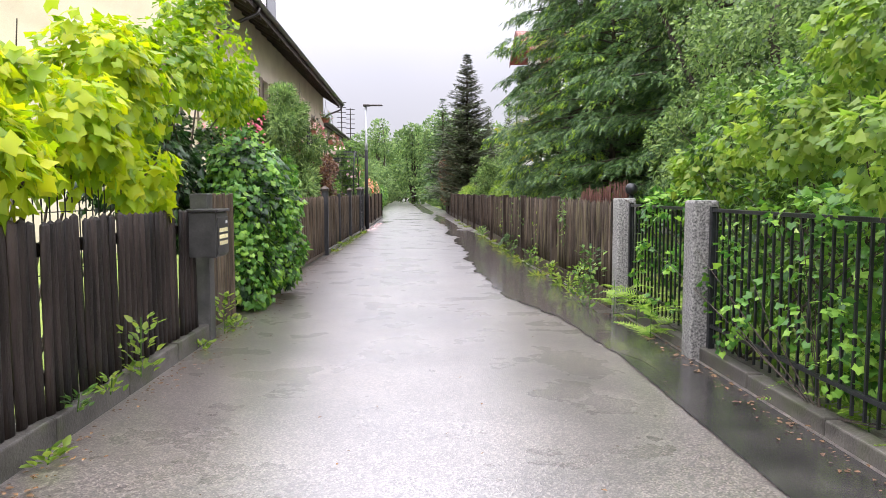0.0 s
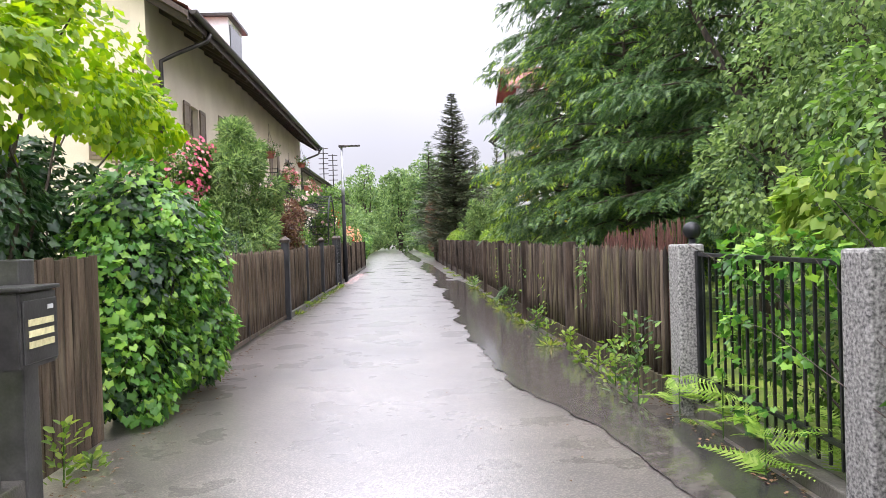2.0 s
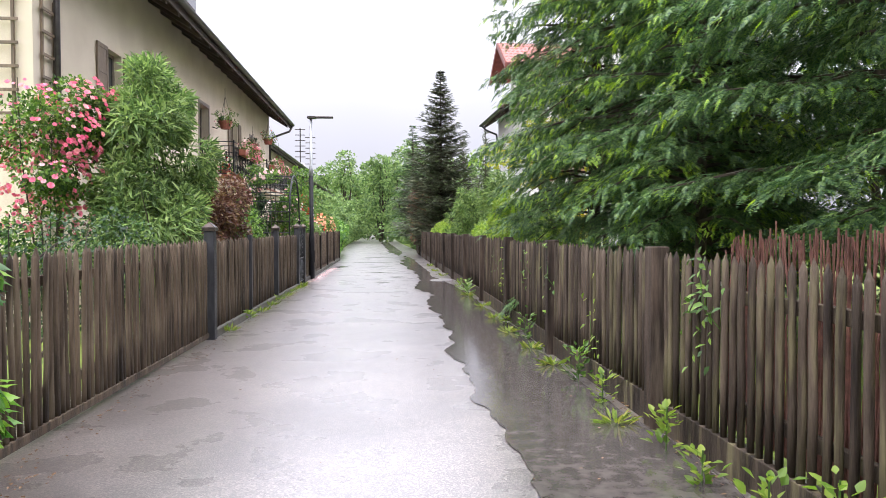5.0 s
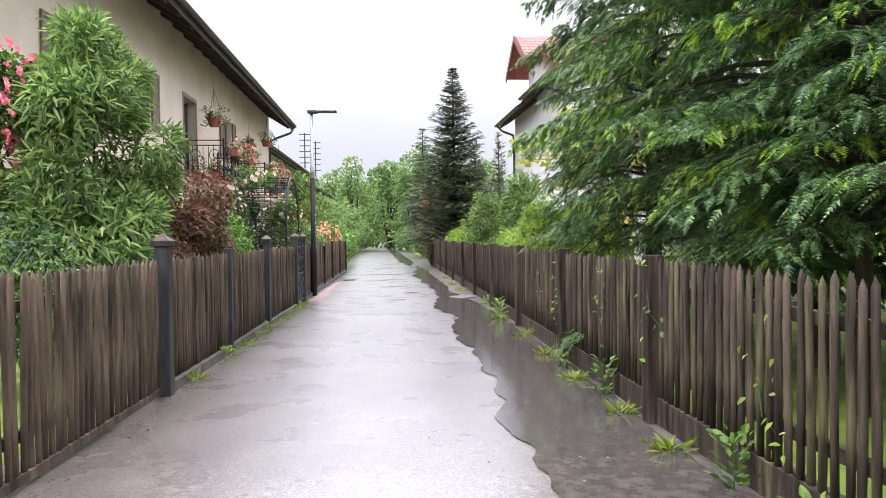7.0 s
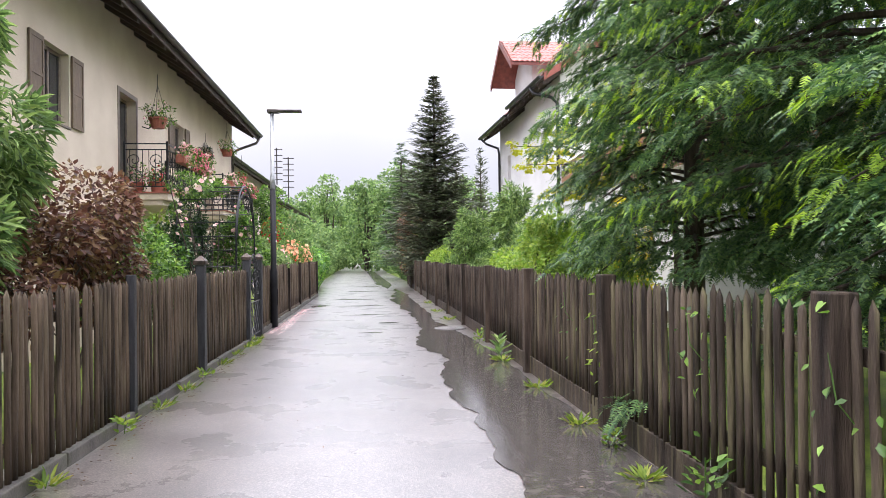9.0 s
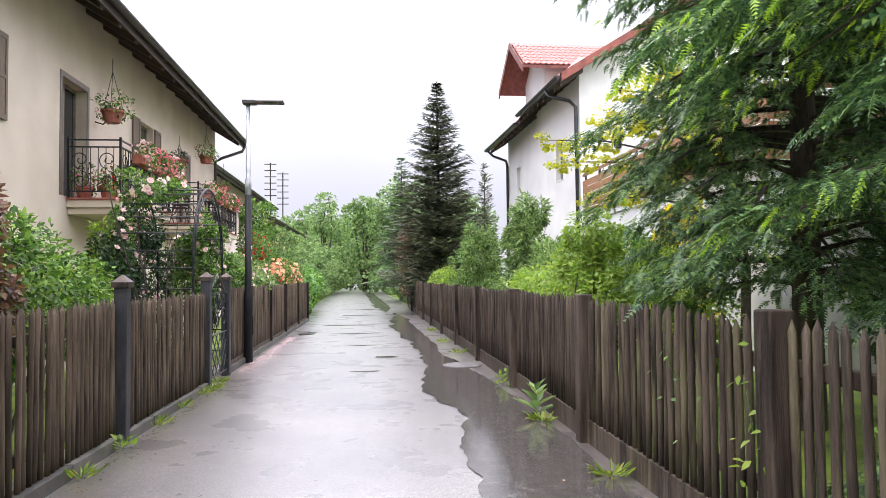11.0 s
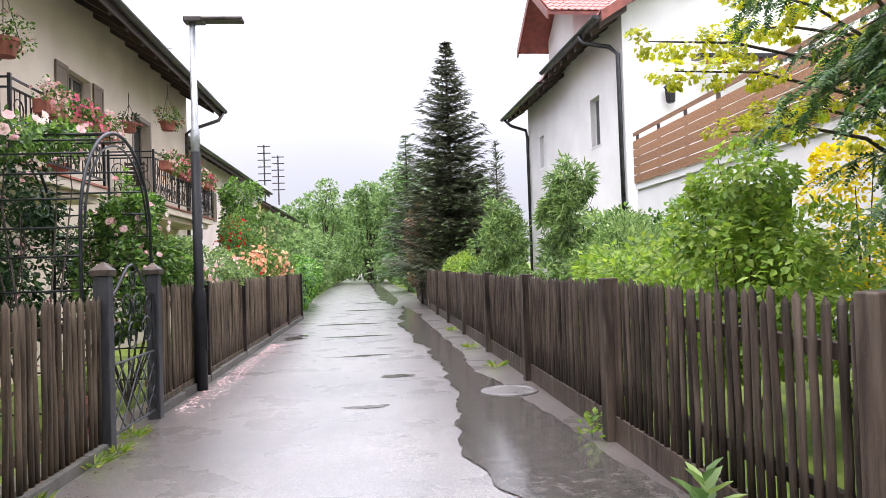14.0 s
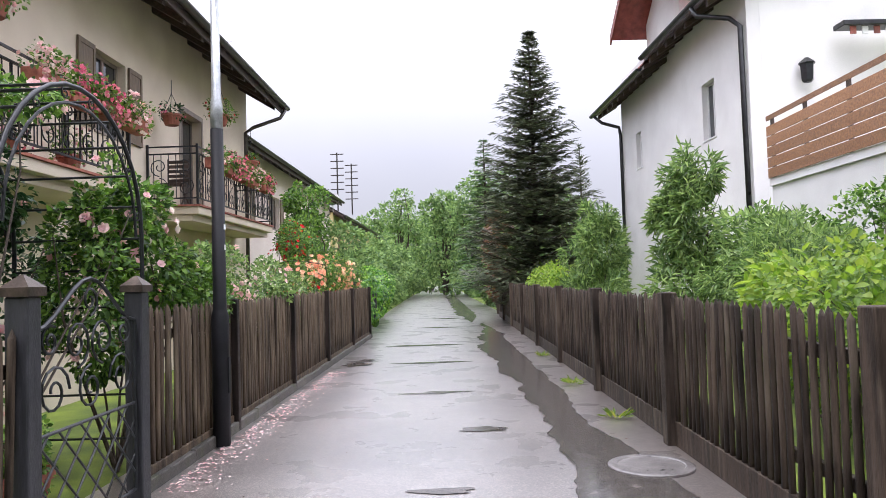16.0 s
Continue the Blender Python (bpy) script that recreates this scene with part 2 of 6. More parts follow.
L_LIGHT = leafy("light_leaves", (0.10, 0.185, 0.03), (0.18, 0.275, 0.045), (0.28, 0.355, 0.07), 0.4, 0.45)
L_GREY = leafy("grey_green_leaves", (0.055, 0.10, 0.035), (0.14, 0.225, 0.07), (0.29, 0.39, 0.13), 0.4, 0.33)
L_YEL = leafy("golden_leaves", (0.55, 0.42, 0.02), (0.70, 0.56, 0.03), (0.62, 0.60, 0.06), 0.45, 0.45)
L_RED = leafy("bronze_red_leaves", (0.055, 0.030, 0.022), (0.14, 0.065, 0.045), (0.20, 0.14, 0.06), 0.4, 0.3)
L_FAR = leafy("distant_leaves", (0.065, 0.12, 0.048), (0.14, 0.22, 0.075), (0.26, 0.36, 0.13), 0.6, 0.35)
L_HEM = leafy("hemlock_needles", (0.024, 0.060, 0.030), (0.070, 0.140, 0.052), (0.18, 0.28, 0.08), 0.45, 0.22)
L_HEMT = leafy("young_hemlock_needles", (0.15, 0.28, 0.035), (0.25, 0.39, 0.05), (0.37, 0.51, 0.07), 0.45, 0.38)
L_SPR = leafy("spruce_needles", (0.035, 0.050, 0.030), (0.075, 0.095, 0.052), (0.15, 0.16, 0.085), 0.5, 0.2)
L_FERN = leafy("fern_fronds", (0.14, 0.27, 0.04), (0.26, 0.40, 0.07), (0.38, 0.50, 0.12), 0.4, 0.4)
L_GRASS = leafy("verge_grass", (0.09, 0.16, 0.02), (0.19, 0.27, 0.04), (0.34, 0.34, 0.08), 0.5, 0.35)
F_PINK = leafy("pink_petals", (0.62, 0.14, 0.24), (0.78, 0.26, 0.36), (0.85, 0.48, 0.50), 0.5, 0.3)
F_PALE = leafy("pale_pink_petals", (0.74, 0.46, 0.48), (0.82, 0.62, 0.60), (0.84, 0.76, 0.70), 0.5, 0.3)
F_RED = leafy("red_petals", (0.40, 0.012, 0.018), (0.58, 0.02, 0.03), (0.70, 0.06, 0.06), 0.5, 0.3)
F_PEACH = leafy("peach_petals", (0.80, 0.36, 0.24), (0.84, 0.52, 0.36), (0.85, 0.70, 0.50), 0.5, 0.3)


# ---- building helpers ----
def mesh_from(name, verts, tris):
    me = bpy.data.meshes.new(name)
    verts, tris = np.asarray(verts, np.float32).reshape(-1, 3), np.asarray(tris, np.int32).reshape(-1, 3)
    me.vertices.add(len(verts))
    me.vertices.foreach_set("co", verts.ravel())
    me.loops.add(tris.size)
    me.loops.foreach_set("vertex_index", tris.ravel())
    me.polygons.add(len(tris))
    me.polygons.foreach_set("loop_start", np.arange(0, tris.size, 3, dtype=np.int32))
    me.update(calc_edges=True)
    return me


def thing(name, at, label, category, group="", kind="", rz=0.0):
    ob = new(name)
    ob.empty_display_size = 0.1
    ob.matrix_world = pose(*at, 0, 0, rz)
    return tagged(ob, label, category, group, kind)


def part(name, data, material, parent, label="", smooth=False):
    """Links a bmesh or mesh as one object under a thing or part (in the thing's own space)."""
    if isinstance(data, bmesh.types.BMesh):
        me = bpy.data.meshes.new(name)
        bmesh.ops.recalc_face_normals(data, faces=data.faces)
        data.to_mesh(me)
        data.free()
    else:
        me = data
    if material and not me.materials:
        me.materials.append(material)
    if smooth:
        me.polygons.foreach_set("use_smooth", np.ones(len(me.polygons), bool))
    ob = new(name, me)
    if parent:
        ob.parent = parent
    if label:
        ob["label"] = label
    return ob


def piece(name, me, parent, m):
    ob = new(name, me)
    ob.parent = parent
    ob.matrix_local = m
    return ob


def box(bm, x0, y0, z0, x1, y1, z1, bevel=0.0):
    r = bmesh.ops.create_cube(bm, size=1.0, matrix=Matrix.Translation(((x0 + x1) / 2, (y0 + y1) / 2, (z0 + z1) / 2)) @ Matrix.Diagonal((abs(x1 - x0), abs(y1 - y0), abs(z1 - z0), 1)))
    if bevel:
        es = list({e for v in r["verts"] for e in v.link_edges})
        bmesh.ops.bevel(bm, geom=es, offset=bevel, segments=2, affect="EDGES", profile=0.5)
    return bm


def boxes(*bs, bevel=0.0):
    bm = bmesh.new()
    for b in bs:
        box(bm, *b, bevel=bevel)
    return bm


def tube(bm, pts, r, n=8, r_end=None):
    """A round bar along a polyline, tapering from r to r_end."""
    pts = [Vector(p) for p in pts]
    rings = []
    for i, p in enumerate(pts):
        d = (pts[min(i + 1, len(pts) - 1)] - pts[max(i - 1, 0)]).normalized()
        a = d.orthogonal().normalized() if i == 0 else (a - d * a.dot(d)).normalized()
        b = d.cross(a)
        rr = r if r_end is None else r + (r_end - r) * i / max(1, len(pts) - 1)
        rings.append([bm.verts.new(p + (a * math.cos(k * 2 * math.pi / n) + b * math.sin(k * 2 * math.pi / n)) * rr) for k in range(n)])
    for q, s in zip(rings, rings[1:]):
        for k in range(n):
            bm.faces.new((q[k], q[(k + 1) % n], s[(k + 1) % n], s[k]))
    bm.faces.new(rings[0][::-1])
    bm.faces.new(rings[-1])
    return bm


def tubes(*paths, n=6):
    bm = bmesh.new()
    for pts, r in paths:
        tube(bm, pts, r, n)
    return bm


def lathe(bm, profile, n=14, at=(0, 0, 0)):
    rings = [[bm.verts.new((at[0] + r * math.cos(k * 2 * math.pi / n), at[1] + r * math.sin(k * 2 * math.pi / n), at[2] + z)) for k in range(n)] for r, z in profile]
    for q, s in zip(rings, rings[1:]):
        for k in range(n):
            bm.faces.new((q[k], q[(k + 1) % n], s[(k + 1) % n], s[k]))
    bm.faces.new(rings[0][::-1])
    bm.faces.new(rings[-1])
    return bm


def spiral(c, r0, turns, start, flip=1, n=18):
    """A flat scroll in the xz plane."""
    return [(c[0] + r0 * (1 - 0.8 * k / n) * math.cos(start + flip * turns * 2 * math.pi * k / n), c[1], c[2] + r0 * (1 - 0.8 * k / n) * math.sin(start + flip * turns * 2 * math.pi * k / n)) for k in range(n + 1)]


# leaves, needles and petals: small templates set many times into one mesh
def t_leaf(w=0.3, cup=0.08):
    return np.array([(0, 0, 0), (0.35, w, cup), (1, 0, -0.08), (0.35, -w, cup), (0.75, w * 0.6, 0.02), (0.75, -w * 0.6, 0.02)]), np.array([(0, 4, 1), (0, 2, 4), (0, 5, 2), (0, 3, 5)])


def t_lobed(deep=0.35):
    rad = [0.12, 0.62, 0.55, 0.75, 0.62, 1.0, 0.62, 0.75, 0.55, 0.62]
    ang = [math.pi, 2.3, 1.75, 1.15, 0.6, 0, -0.6, -1.15, -1.75, -2.3]
    v = [(0.0, 0, 0.0)] + [(r * math.cos(a) * 0.62 + 0.3, r * math.sin(a) * 0.62, -0.10 * r * r + 0.06 * math.cos(3 * a)) for r, a in zip(rad, ang)]
    v[0] = (0.3, 0, 0.03)
    return np.array(v), np.array([(0, k, k % 10 + 1) for k in range(1, 11)])


def t_spray(n=9, w=0.42, droop=0.25, thick=0.055, taper=1.0):
    """A flat feathery spray: a stem with side needles or leaflets."""
    v, f = [], []
    for k in range(n):
        x = (k + 0.6) / n
        ln = w * (1 - 0.85 * x ** 1.3 * taper)
        z = -droop * x * x
        for s in (1, -1):
            i = len(v)
            v += [(x - thick, 0, z), (x + thick, 0, z), (x + ln * 0.55, s * ln, z - 0.22 * ln)]
            f.append((i, i + 1, i + 2))
    i = len(v)
    v += [(0, 0.012, 0), (0, -0.012, 0), (1.0, 0, -droop)]
    f.append((i, i + 1, i + 2))
    return np.array(v), np.array(f)


def t_rose():
    v, f = [(0, 0, -0.25)], []
    for ring, (r, z, n) in enumerate(((0.55, 0.12, 6), (0.30, 0.36, 5))):
        for k in range(n):
            a = k * 2 * math.pi / n + ring
            i = len(v)
            v += [(r * math.cos(a - 0.6), r * math.sin(a - 0.6), z), (r * 1.15 * math.cos(a), r * 1.15 * math.sin(a), z + 0.1), (r * math.cos(a + 0.6), r * math.sin(a + 0.6), z)]
            f += [(0, i, i + 1), (0, i + 1, i + 2)]
    return np.array(v), np.array(f)


LEAF, LONG, LOBED, SPRAY, FERN, ROSE = t_leaf(), t_leaf(0.10, 0.03), t_lobed(), t_spray(), t_spray(13, 0.30, 0.35, 0.03), t_rose()
SPRUCE_SPRAY = t_spray(7, 0.28, 0.12, 0.08)
rng = np.random.default_rng(7)


def unit(v):
    return v / np.maximum(1e-6, np.linalg.norm(v, axis=-1, keepdims=True))


def scatter(template, pos, axis, up, size):
    """One mesh of many leaves: each has a place, the way it points, its upper side and its length."""
    tv, tf = template
    pos, n = np.asarray(pos), len(pos)
    ax = unit(np.asarray(axis))
    side = unit(np.cross(up, ax) + 1e-5)
    nz = np.cross(ax, side)
    s = np.broadcast_to(np.asarray(size, float), (n,))[:, None, None]
    v = pos[:, None, :] + s * (tv[None, :, 0:1] * ax[:, None] + tv[None, :, 1:2] * side[:, None] + tv[None, :, 2:3] * nz[:, None])
    f = tf[None] + (np.arange(n) * len(tv))[:, None, None]
    return v.reshape(-1, 3), f.reshape(-1, 3)


def blob_points(blobs, count, lumps=14, lump=0.42, shell=0.3):
    """Places and outward ways on the lumpy outside of a few ellipsoids (x, y, z, rx, ry, rz)."""
    vol = np.array([b[3] * b[4] + b[4] * b[5] + b[3] * b[5] for b in blobs])
    out_p, out_d = [], []
    for b, k in zip(blobs, (count * vol / vol.sum()).astype(int)):
        c, r = np.array(b[:3]), np.array(b[3:])
        ld = unit(rng.normal(size=(lumps, 3)))
        lr = lump * rng.uniform(0.6, 1.25, lumps)
        lc = ld * (1.02 - lr)[:, None] * rng.uniform(0.75, 1.15, (lumps, 1))
        which = rng.integers(0, lumps, k)
        d = unit(rng.normal(size=(k, 3)) + ld[which] * 0.7)
        rad = lr[which] * (1 - shell * rng.random(k) ** 1.5)
        out_p.append(c + r * (lc[which] + d * rad[:, None]))
        out_d.append(unit(d * 0.6 + ld[which] * 0.5))
    return np.concatenate(out_p), np.concatenate(out_d)


def foliage(name, blobs, count, template, size, material, parent, droop=0.4, wild=0.7, lumps=14, lump=0.42, floor=0.02, label="", shell=0.3):
    p, d = blob_points(blobs, count, lumps, lump, shell)
    keep = p[:, 2] > floor
    p, d = p[keep], d[keep]
    ax = unit(d + wild * rng.normal(size=p.shape) + np.array((0, 0, -droop)))
    up = unit(d + np.array((0, 0, 0.8)) + 0.4 * rng.normal(size=p.shape))
    v, f = scatter(template, p, ax, up, size * rng.uniform(0.6, 1.25, len(p)))
    return part(name, mesh_from(name, v, f), material, parent, label)


def blossoms(name, blobs, count, size, material, parent, lumps=10, lump=0.4, label=""):
    p, d = blob_points(blobs, count, lumps, lump, 0.05)
    v, f = scatter(ROSE, p, unit(np.cross(d, (0.2, 0.1, 1.0))), d + np.array((0, 0, 0.3)), size * rng.uniform(0.7, 1.2, len(p)))
    return part(name, mesh_from(name, v, f), material, parent, label)


def stems(name, base, tips, r, material, parent, bend=0.15):
    bm = bmesh.new()
    for t in tips:
        a, b = Vector(base), Vector(t)
        j = Vector(rng.normal(size=3)) * bend * (b - a).length * 0.4
        tube(bm, [a, a.lerp(b, 0.35) + j * 0.6, a.lerp(b, 0.7) + j, b], r * (0.6 + 0.6 * rng.random()), 6, r * 0.2)
    ob = part(name, bm, material, parent)
    ob["kind"] = "stuff"
    return ob


def shrub(name, at, blobs, label, count, template, size, material, category="shrub", stem=0.02, group="", **kw):
    """A bush or tree: stems that reach into its masses of leaves; blobs are given from its foot."""
    root = thing(name, at, label, category, group)
    stems("stem" if stem < 0.06 else "trunk", (0, 0, -0.03), [b[:3] for b in blobs] + [(b[0] + rng.normal() * b[3] * 0.5, b[1] + rng.normal() * b[4] * 0.5, b[2] + b[5] * 0.6) for b in blobs], stem, BARK, root)
    foliage("foliage", blobs, count, template, size, material, root, **kw)
    return root


def conifer(name, at, height, radius, label, material, whorls, per, template, size, rise=0.0, sag=0.3, start=0.12, power=0.85, tips=None, dense=9, fall=0.35, trunk=0.14, side=0.45):
    """Trunk, whorls of boughs, and each bough clad in flat sprays."""
    root = thing(name, at, label, "tree")
    bm = bmesh.new()
    tube(bm, [(0, 0, -0.05), (0.02, 0.01, height * 0.4), (0, 0, height * 0.8), (0, 0, height)], trunk, 10, 0.01)
    pos, axs, ups, tip, small = [], [], [], [], []
    for w in range(whorls):
        for k in range(per):
            h = min(0.985, start + (1 - start) * (w + 1.6 * rng.random()) / whorls)
            reach = radius * (1 - h) ** power + 0.05
            a = 2 * math.pi * (k + rng.random() * 0.8) / per + w
            ln = reach * rng.uniform(0.62, 1.18)
            d = np.array((math.cos(a), math.sin(a), 0))
            n = max(3, int(dense * (0.35 + ln / radius)))
            tt = (np.arange(n) + rng.random(n)) / n
            tt = 0.12 + 0.9 * tt
            z = h * height + ln * (rise * tt - sag * tt ** 2)
            base = d * (ln * tt)[:, None] + np.stack((0 * tt, 0 * tt, z), 1)
            perp = np.array((-d[1], d[0], 0))
            sd = rng.choice((-1, 1), n)[:, None]
            pos.append(base + perp * (rng.normal(size=n) * 0.10 * ln)[:, None])
            axs.append(d + perp * sd * rng.uniform(0.1, 1.4, (n, 1)) * side * 2 + np.array((0, 0, -fall)) + 0.2 * rng.normal(size=(n, 3)))
            ups.append(np.array((0, 0, 1.0)) + 0.25 * rng.normal(size=(n, 3)))
            tip.append(tt > 0.8)
            small.append(np.full(n, 0.4 + 0.6 * min(1.0, 1.5 * reach / radius)))
            q = [(0, 0, h * height)] + [tuple(d * ln * s + np.array((0, 0, h * height + ln * (rise * s - sag * s * s)))) for s in (0.4, 0.75, 1.0)]
            tube(bm, q, 0.012 + 0.012 * ln, 4, 0.004)
    part("trunk", bm, BARK, root)
    pos, axs, ups, tip = np.concatenate(pos), np.concatenate(axs), np.concatenate(ups), np.concatenate(tip)
    sz = size * rng.uniform(0.6, 1.3, len(pos)) * np.concatenate(small)
    for m, nm, sel in ((material, "needles", ~tip if tips else tip | True), (tips, "young_needles", tip)):
        if m:
            v, f = scatter(template, pos[sel], axs[sel], ups[sel], sz[sel])
            part(nm, mesh_from(nm, v, f), m, root)
    return root


NEEDLES = t_spray(6, 0.30, 0.25, 0.085)


def hemlock(at, height, radius, label, boughs, start=0.14, light=0.25, size=0.145, power=0.5):
    """Trunk with long arching boughs; flat side branchlets clad in fine drooping sprays, the youngest pale."""
    root = thing("hemlock_tree", at, label, "tree")
    bm = bmesh.new()
    tube(bm, [(0, 0, -0.05), (0.03, 0.02, height * 0.4), (0, 0, height * 0.8), (0, 0, height)], height * 0.015, 10, 0.02)
    pos, axs, young = [], [], []
    for k in range(boughs):
        h = start + (0.985 - start) * (k + rng.random()) / boughs
        ang, ln = k * 2.4 + rng.normal() * 0.3, radius * (1 - h) ** power * rng.uniform(0.68, 1.15) * min(1.0, 0.66 + 1.3 * h) + 0.15
        d = np.array((math.cos(ang), math.sin(ang), 0))
        perp, z0 = np.array((-d[1], d[0], 0)), h * height
        arch_up, sag = rng.uniform(0.15, 0.45), rng.uniform(0.30, 0.6)
        at_t = lambda t: d * ln * t + np.array((0, 0, z0 + ln * (arch_up * t - sag * t * t)))
        tube(bm, [tuple(at_t(t)) for t in (0, 0.3, 0.6, 0.9)], 0.014 + 0.011 * ln, 5, 0.005)
        bright = rng.random() < 0.6
        for j in range(int(4 + ln * 11)):
            t = 0.15 + 0.87 * rng.random() ** 0.8
            sd = 1 if j % 2 else -1
            bl = min(0.75, 0.34 * ln) * (1.15 - 0.75 * t) * rng.uniform(0.6, 1.3) + 0.08
            bd = unit(d * rng.uniform(0.4, 1.1) + perp * sd + np.array((0, 0, 0.02)))
            n = max(3, int(bl / 0.036))
            u = (np.arange(n) + rng.random(n)) / n
            p = at_t(t) + bd * (bl * u)[:, None] + np.stack((0 * u, 0 * u, -0.45 * bl * u * u), 1)
            pos.append(p + rng.normal(size=p.shape) * np.array((0.03, 0.03, 0.022)))
            axs.append(bd + perp * (rng.choice((-1, 1), n) * rng.uniform(0.1, 0.9, n))[:, None] + np.stack((0 * u, 0 * u, -0.15 - 0.6 * u), 1) + 0.2 * rng.normal(size=p.shape))
            young.append((u > 0.85 - 0.45 * light) & (t > 0.35) & bright & (rng.random(n) < light * 2.4))
    part("trunk", bm, BARK, root)
    pos, axs, young = np.concatenate(pos), np.concatenate(axs), np.concatenate(young)
    up = np.array((0, 0, 1.0)) + 0.25 * rng.normal(size=pos.shape)
    sz = size * rng.uniform(0.65, 1.3, len(pos)) * np.where(young, 0.72, 1.0)
    for name, material, sel in (("needles", L_HEM, ~young), ("young_needles", L_HEMT, young)):
        v, f = scatter(NEEDLES, pos[sel], axs[sel], up[sel], sz[sel])
        part(name, mesh_from(name, v, f), material, root)
    return root


# ---- ground, road, kerbs ----
def road_edges(y):
    """Left and right edge of the lane; far off it bends a little."""
    ys = (-20, 6, 12, 41, 50, 80, 190)
    return float(np.interp(y, ys, (-2.12, -2.12, -2.2, -2.4, -2.9, -4.0, -6.6))), float(np.interp(y, ys, (2.35, 2.33, 2.14, 1.62, 1.42, 0.3, -2.6)))


bm = bmesh.new()
bmesh.ops.create_grid(bm, x_segments=30, y_segments=30, size=1500)
for v in bm.verts:
    v.co.z = -0.06
ground = part("ground", bm, SOIL, None)
tagged(ground, "green grass and garden soil beside the lane", "ground", kind="stuff")
ground["kind"] = "structure"

bm = bmesh.new()
rows = []
for i in range(211):
    y = -20 + i
    a, b = road_edges(y)
    rows.append([bm.verts.new((a - 0.5 + (b - a + 1.0) * k / 8, y, 0.012 * math.sin(math.pi * k / 8) - 0.012)) for k in range(9)])
for q, s in zip(rows, rows[1:]):
    for k in range(8):
        bm.faces.new((q[k], q[k + 1], s[k + 1], s[k]))
road = tagged(part("road", bm, ASPHALT, None), "rain-wet grey asphalt lane between garden fences", "road", kind="structure")


def puddle(y0, y1, left, right, label, seed, small=False):
    """A thin sheet of rainwater with a wandering outline."""
    bm, n, prev = bmesh.new(), int((y1 - y0) / (0.012 if small else 0.04)), None
    for i in range(n + 1):
        y, e = y0 + (y1 - y0) * i / n, min(1.0, 8 * min(i / n, 1 - i / n))
        w1 = noise.noise((y * 0.55, seed, 0)) * 0.28 + noise.noise((y * 2.3, seed, 3)) * 0.10 + noise.noise((y * 8, seed, 5)) * 0.025
        w2 = noise.noise((y * 0.7, seed, 9)) * 0.12 + noise.noise((y * 4, seed, 7)) * 0.04
        if small:
            e, w1, w2 = max(0.0, 1 - (2 * i / n - 1) ** 2), 0.5 * noise.noise((y * 9, seed, 1)), 0.5 * noise.noise((y * 11, seed, 4))
        l, r = left(y) + w1, right(y) + w2
        mid = (l + r) / 2
        l, r = mid + (min(l, r - 0.01) - mid) * e, mid + (r - mid) * e
        cur = (bm.verts.new((l, y, 0.006)), bm.verts.new((r, y, 0.006)))
        if prev:
            bm.faces.new((prev[0], prev[1], cur[1], cur[0]))
        prev = cur
    return tagged(part("puddle", bm, WATER, None), label, "puddle")


puddle(5.4, 46.0, lambda y: float(np.interp(y, (5.4, 7, 10.5, 12, 15, 18, 22, 27, 32, 36, 46), (1.5, 1.25, 1.15, 1.05, 0.85, 1.0, 1.0, 0.85, 0.7, 0.55, 0.5))), lambda y: float(np.interp(y, (5, 12, 15, 23, 26, 28.5, 34, 46), (2.28, 2.1, 2.02, 1.9, 1.7, 1.38, 1.3, 1.0))), "long shallow rain puddle along the wooden fence", 1.7)
puddle(46.0, 90.0, lambda y: road_edges(y)[1] - 1.5, lambda y: road_edges(y)[1] - 0.7, "long distant puddle beside the fence", 8.1)
for px, py, pw, pl, s in ((-0.6, 34.5, 0.7, 0.12, 5), (-0.9, 38.0, 0.9, 0.16, 6), (-0.3, 31.0, 0.28, 0.12, 7), (-1.95, 34.8, 0.14, 0.7, 8), (-0.7, 44.0, 0.8, 0.2, 9), (0.25, 28.6, 0.26, 0.12, 10), (-0.5, 49.0, 0.7, 0.25, 12), (-0.1, 26.5, 0.3, 0.08, 13)):
    puddle(py - pl, py + pl, lambda y, a=px, w=pw: a - w, lambda y, a=px, w=pw: a + w, "small shallow puddle in the asphalt", s * 3.3, True)


def kerb(name, x_at, y0, y1, w, h, label, side):
    bm, step, y = bmesh.new(), 1.0, y0
    root = thing(name, (0, 0, 0), label, "kerb", "fence kerbs", "structure")
    while y < y1 - 0.05:
        e = min(y1, y + step)
        a = x_at((y + e) / 2)
        bm = bmesh.new()
        box(bm, a, y + 0.006, -0.05, a + side * w, e - 0.006, h + rng.normal() * 0.006, 0.012)
        part("kerb_stone", bm, CONCRETE, root)
        y = e
    return root


kerb("kerb", lambda y: -2.10, -4.0, 7.0, -0.16, 0.15, "mossy concrete kerb under dark fence", 1)
kerb("kerb", lambda y: -2.26, 16.6, 25.0, -0.14, 0.10, "low concrete kerb under wooden fence", 1)
kerb("kerb", lambda y: -2.32 - (y - 26.5) * 0.008, 26.6, 41.0, -0.16, 0.10, "concrete kerb strewn with petals", 1)
kerb("kerb", lambda y: 2.33, -4.0, 8.2, 0.13, 0.10, "low concrete kerb under iron railing", 1)

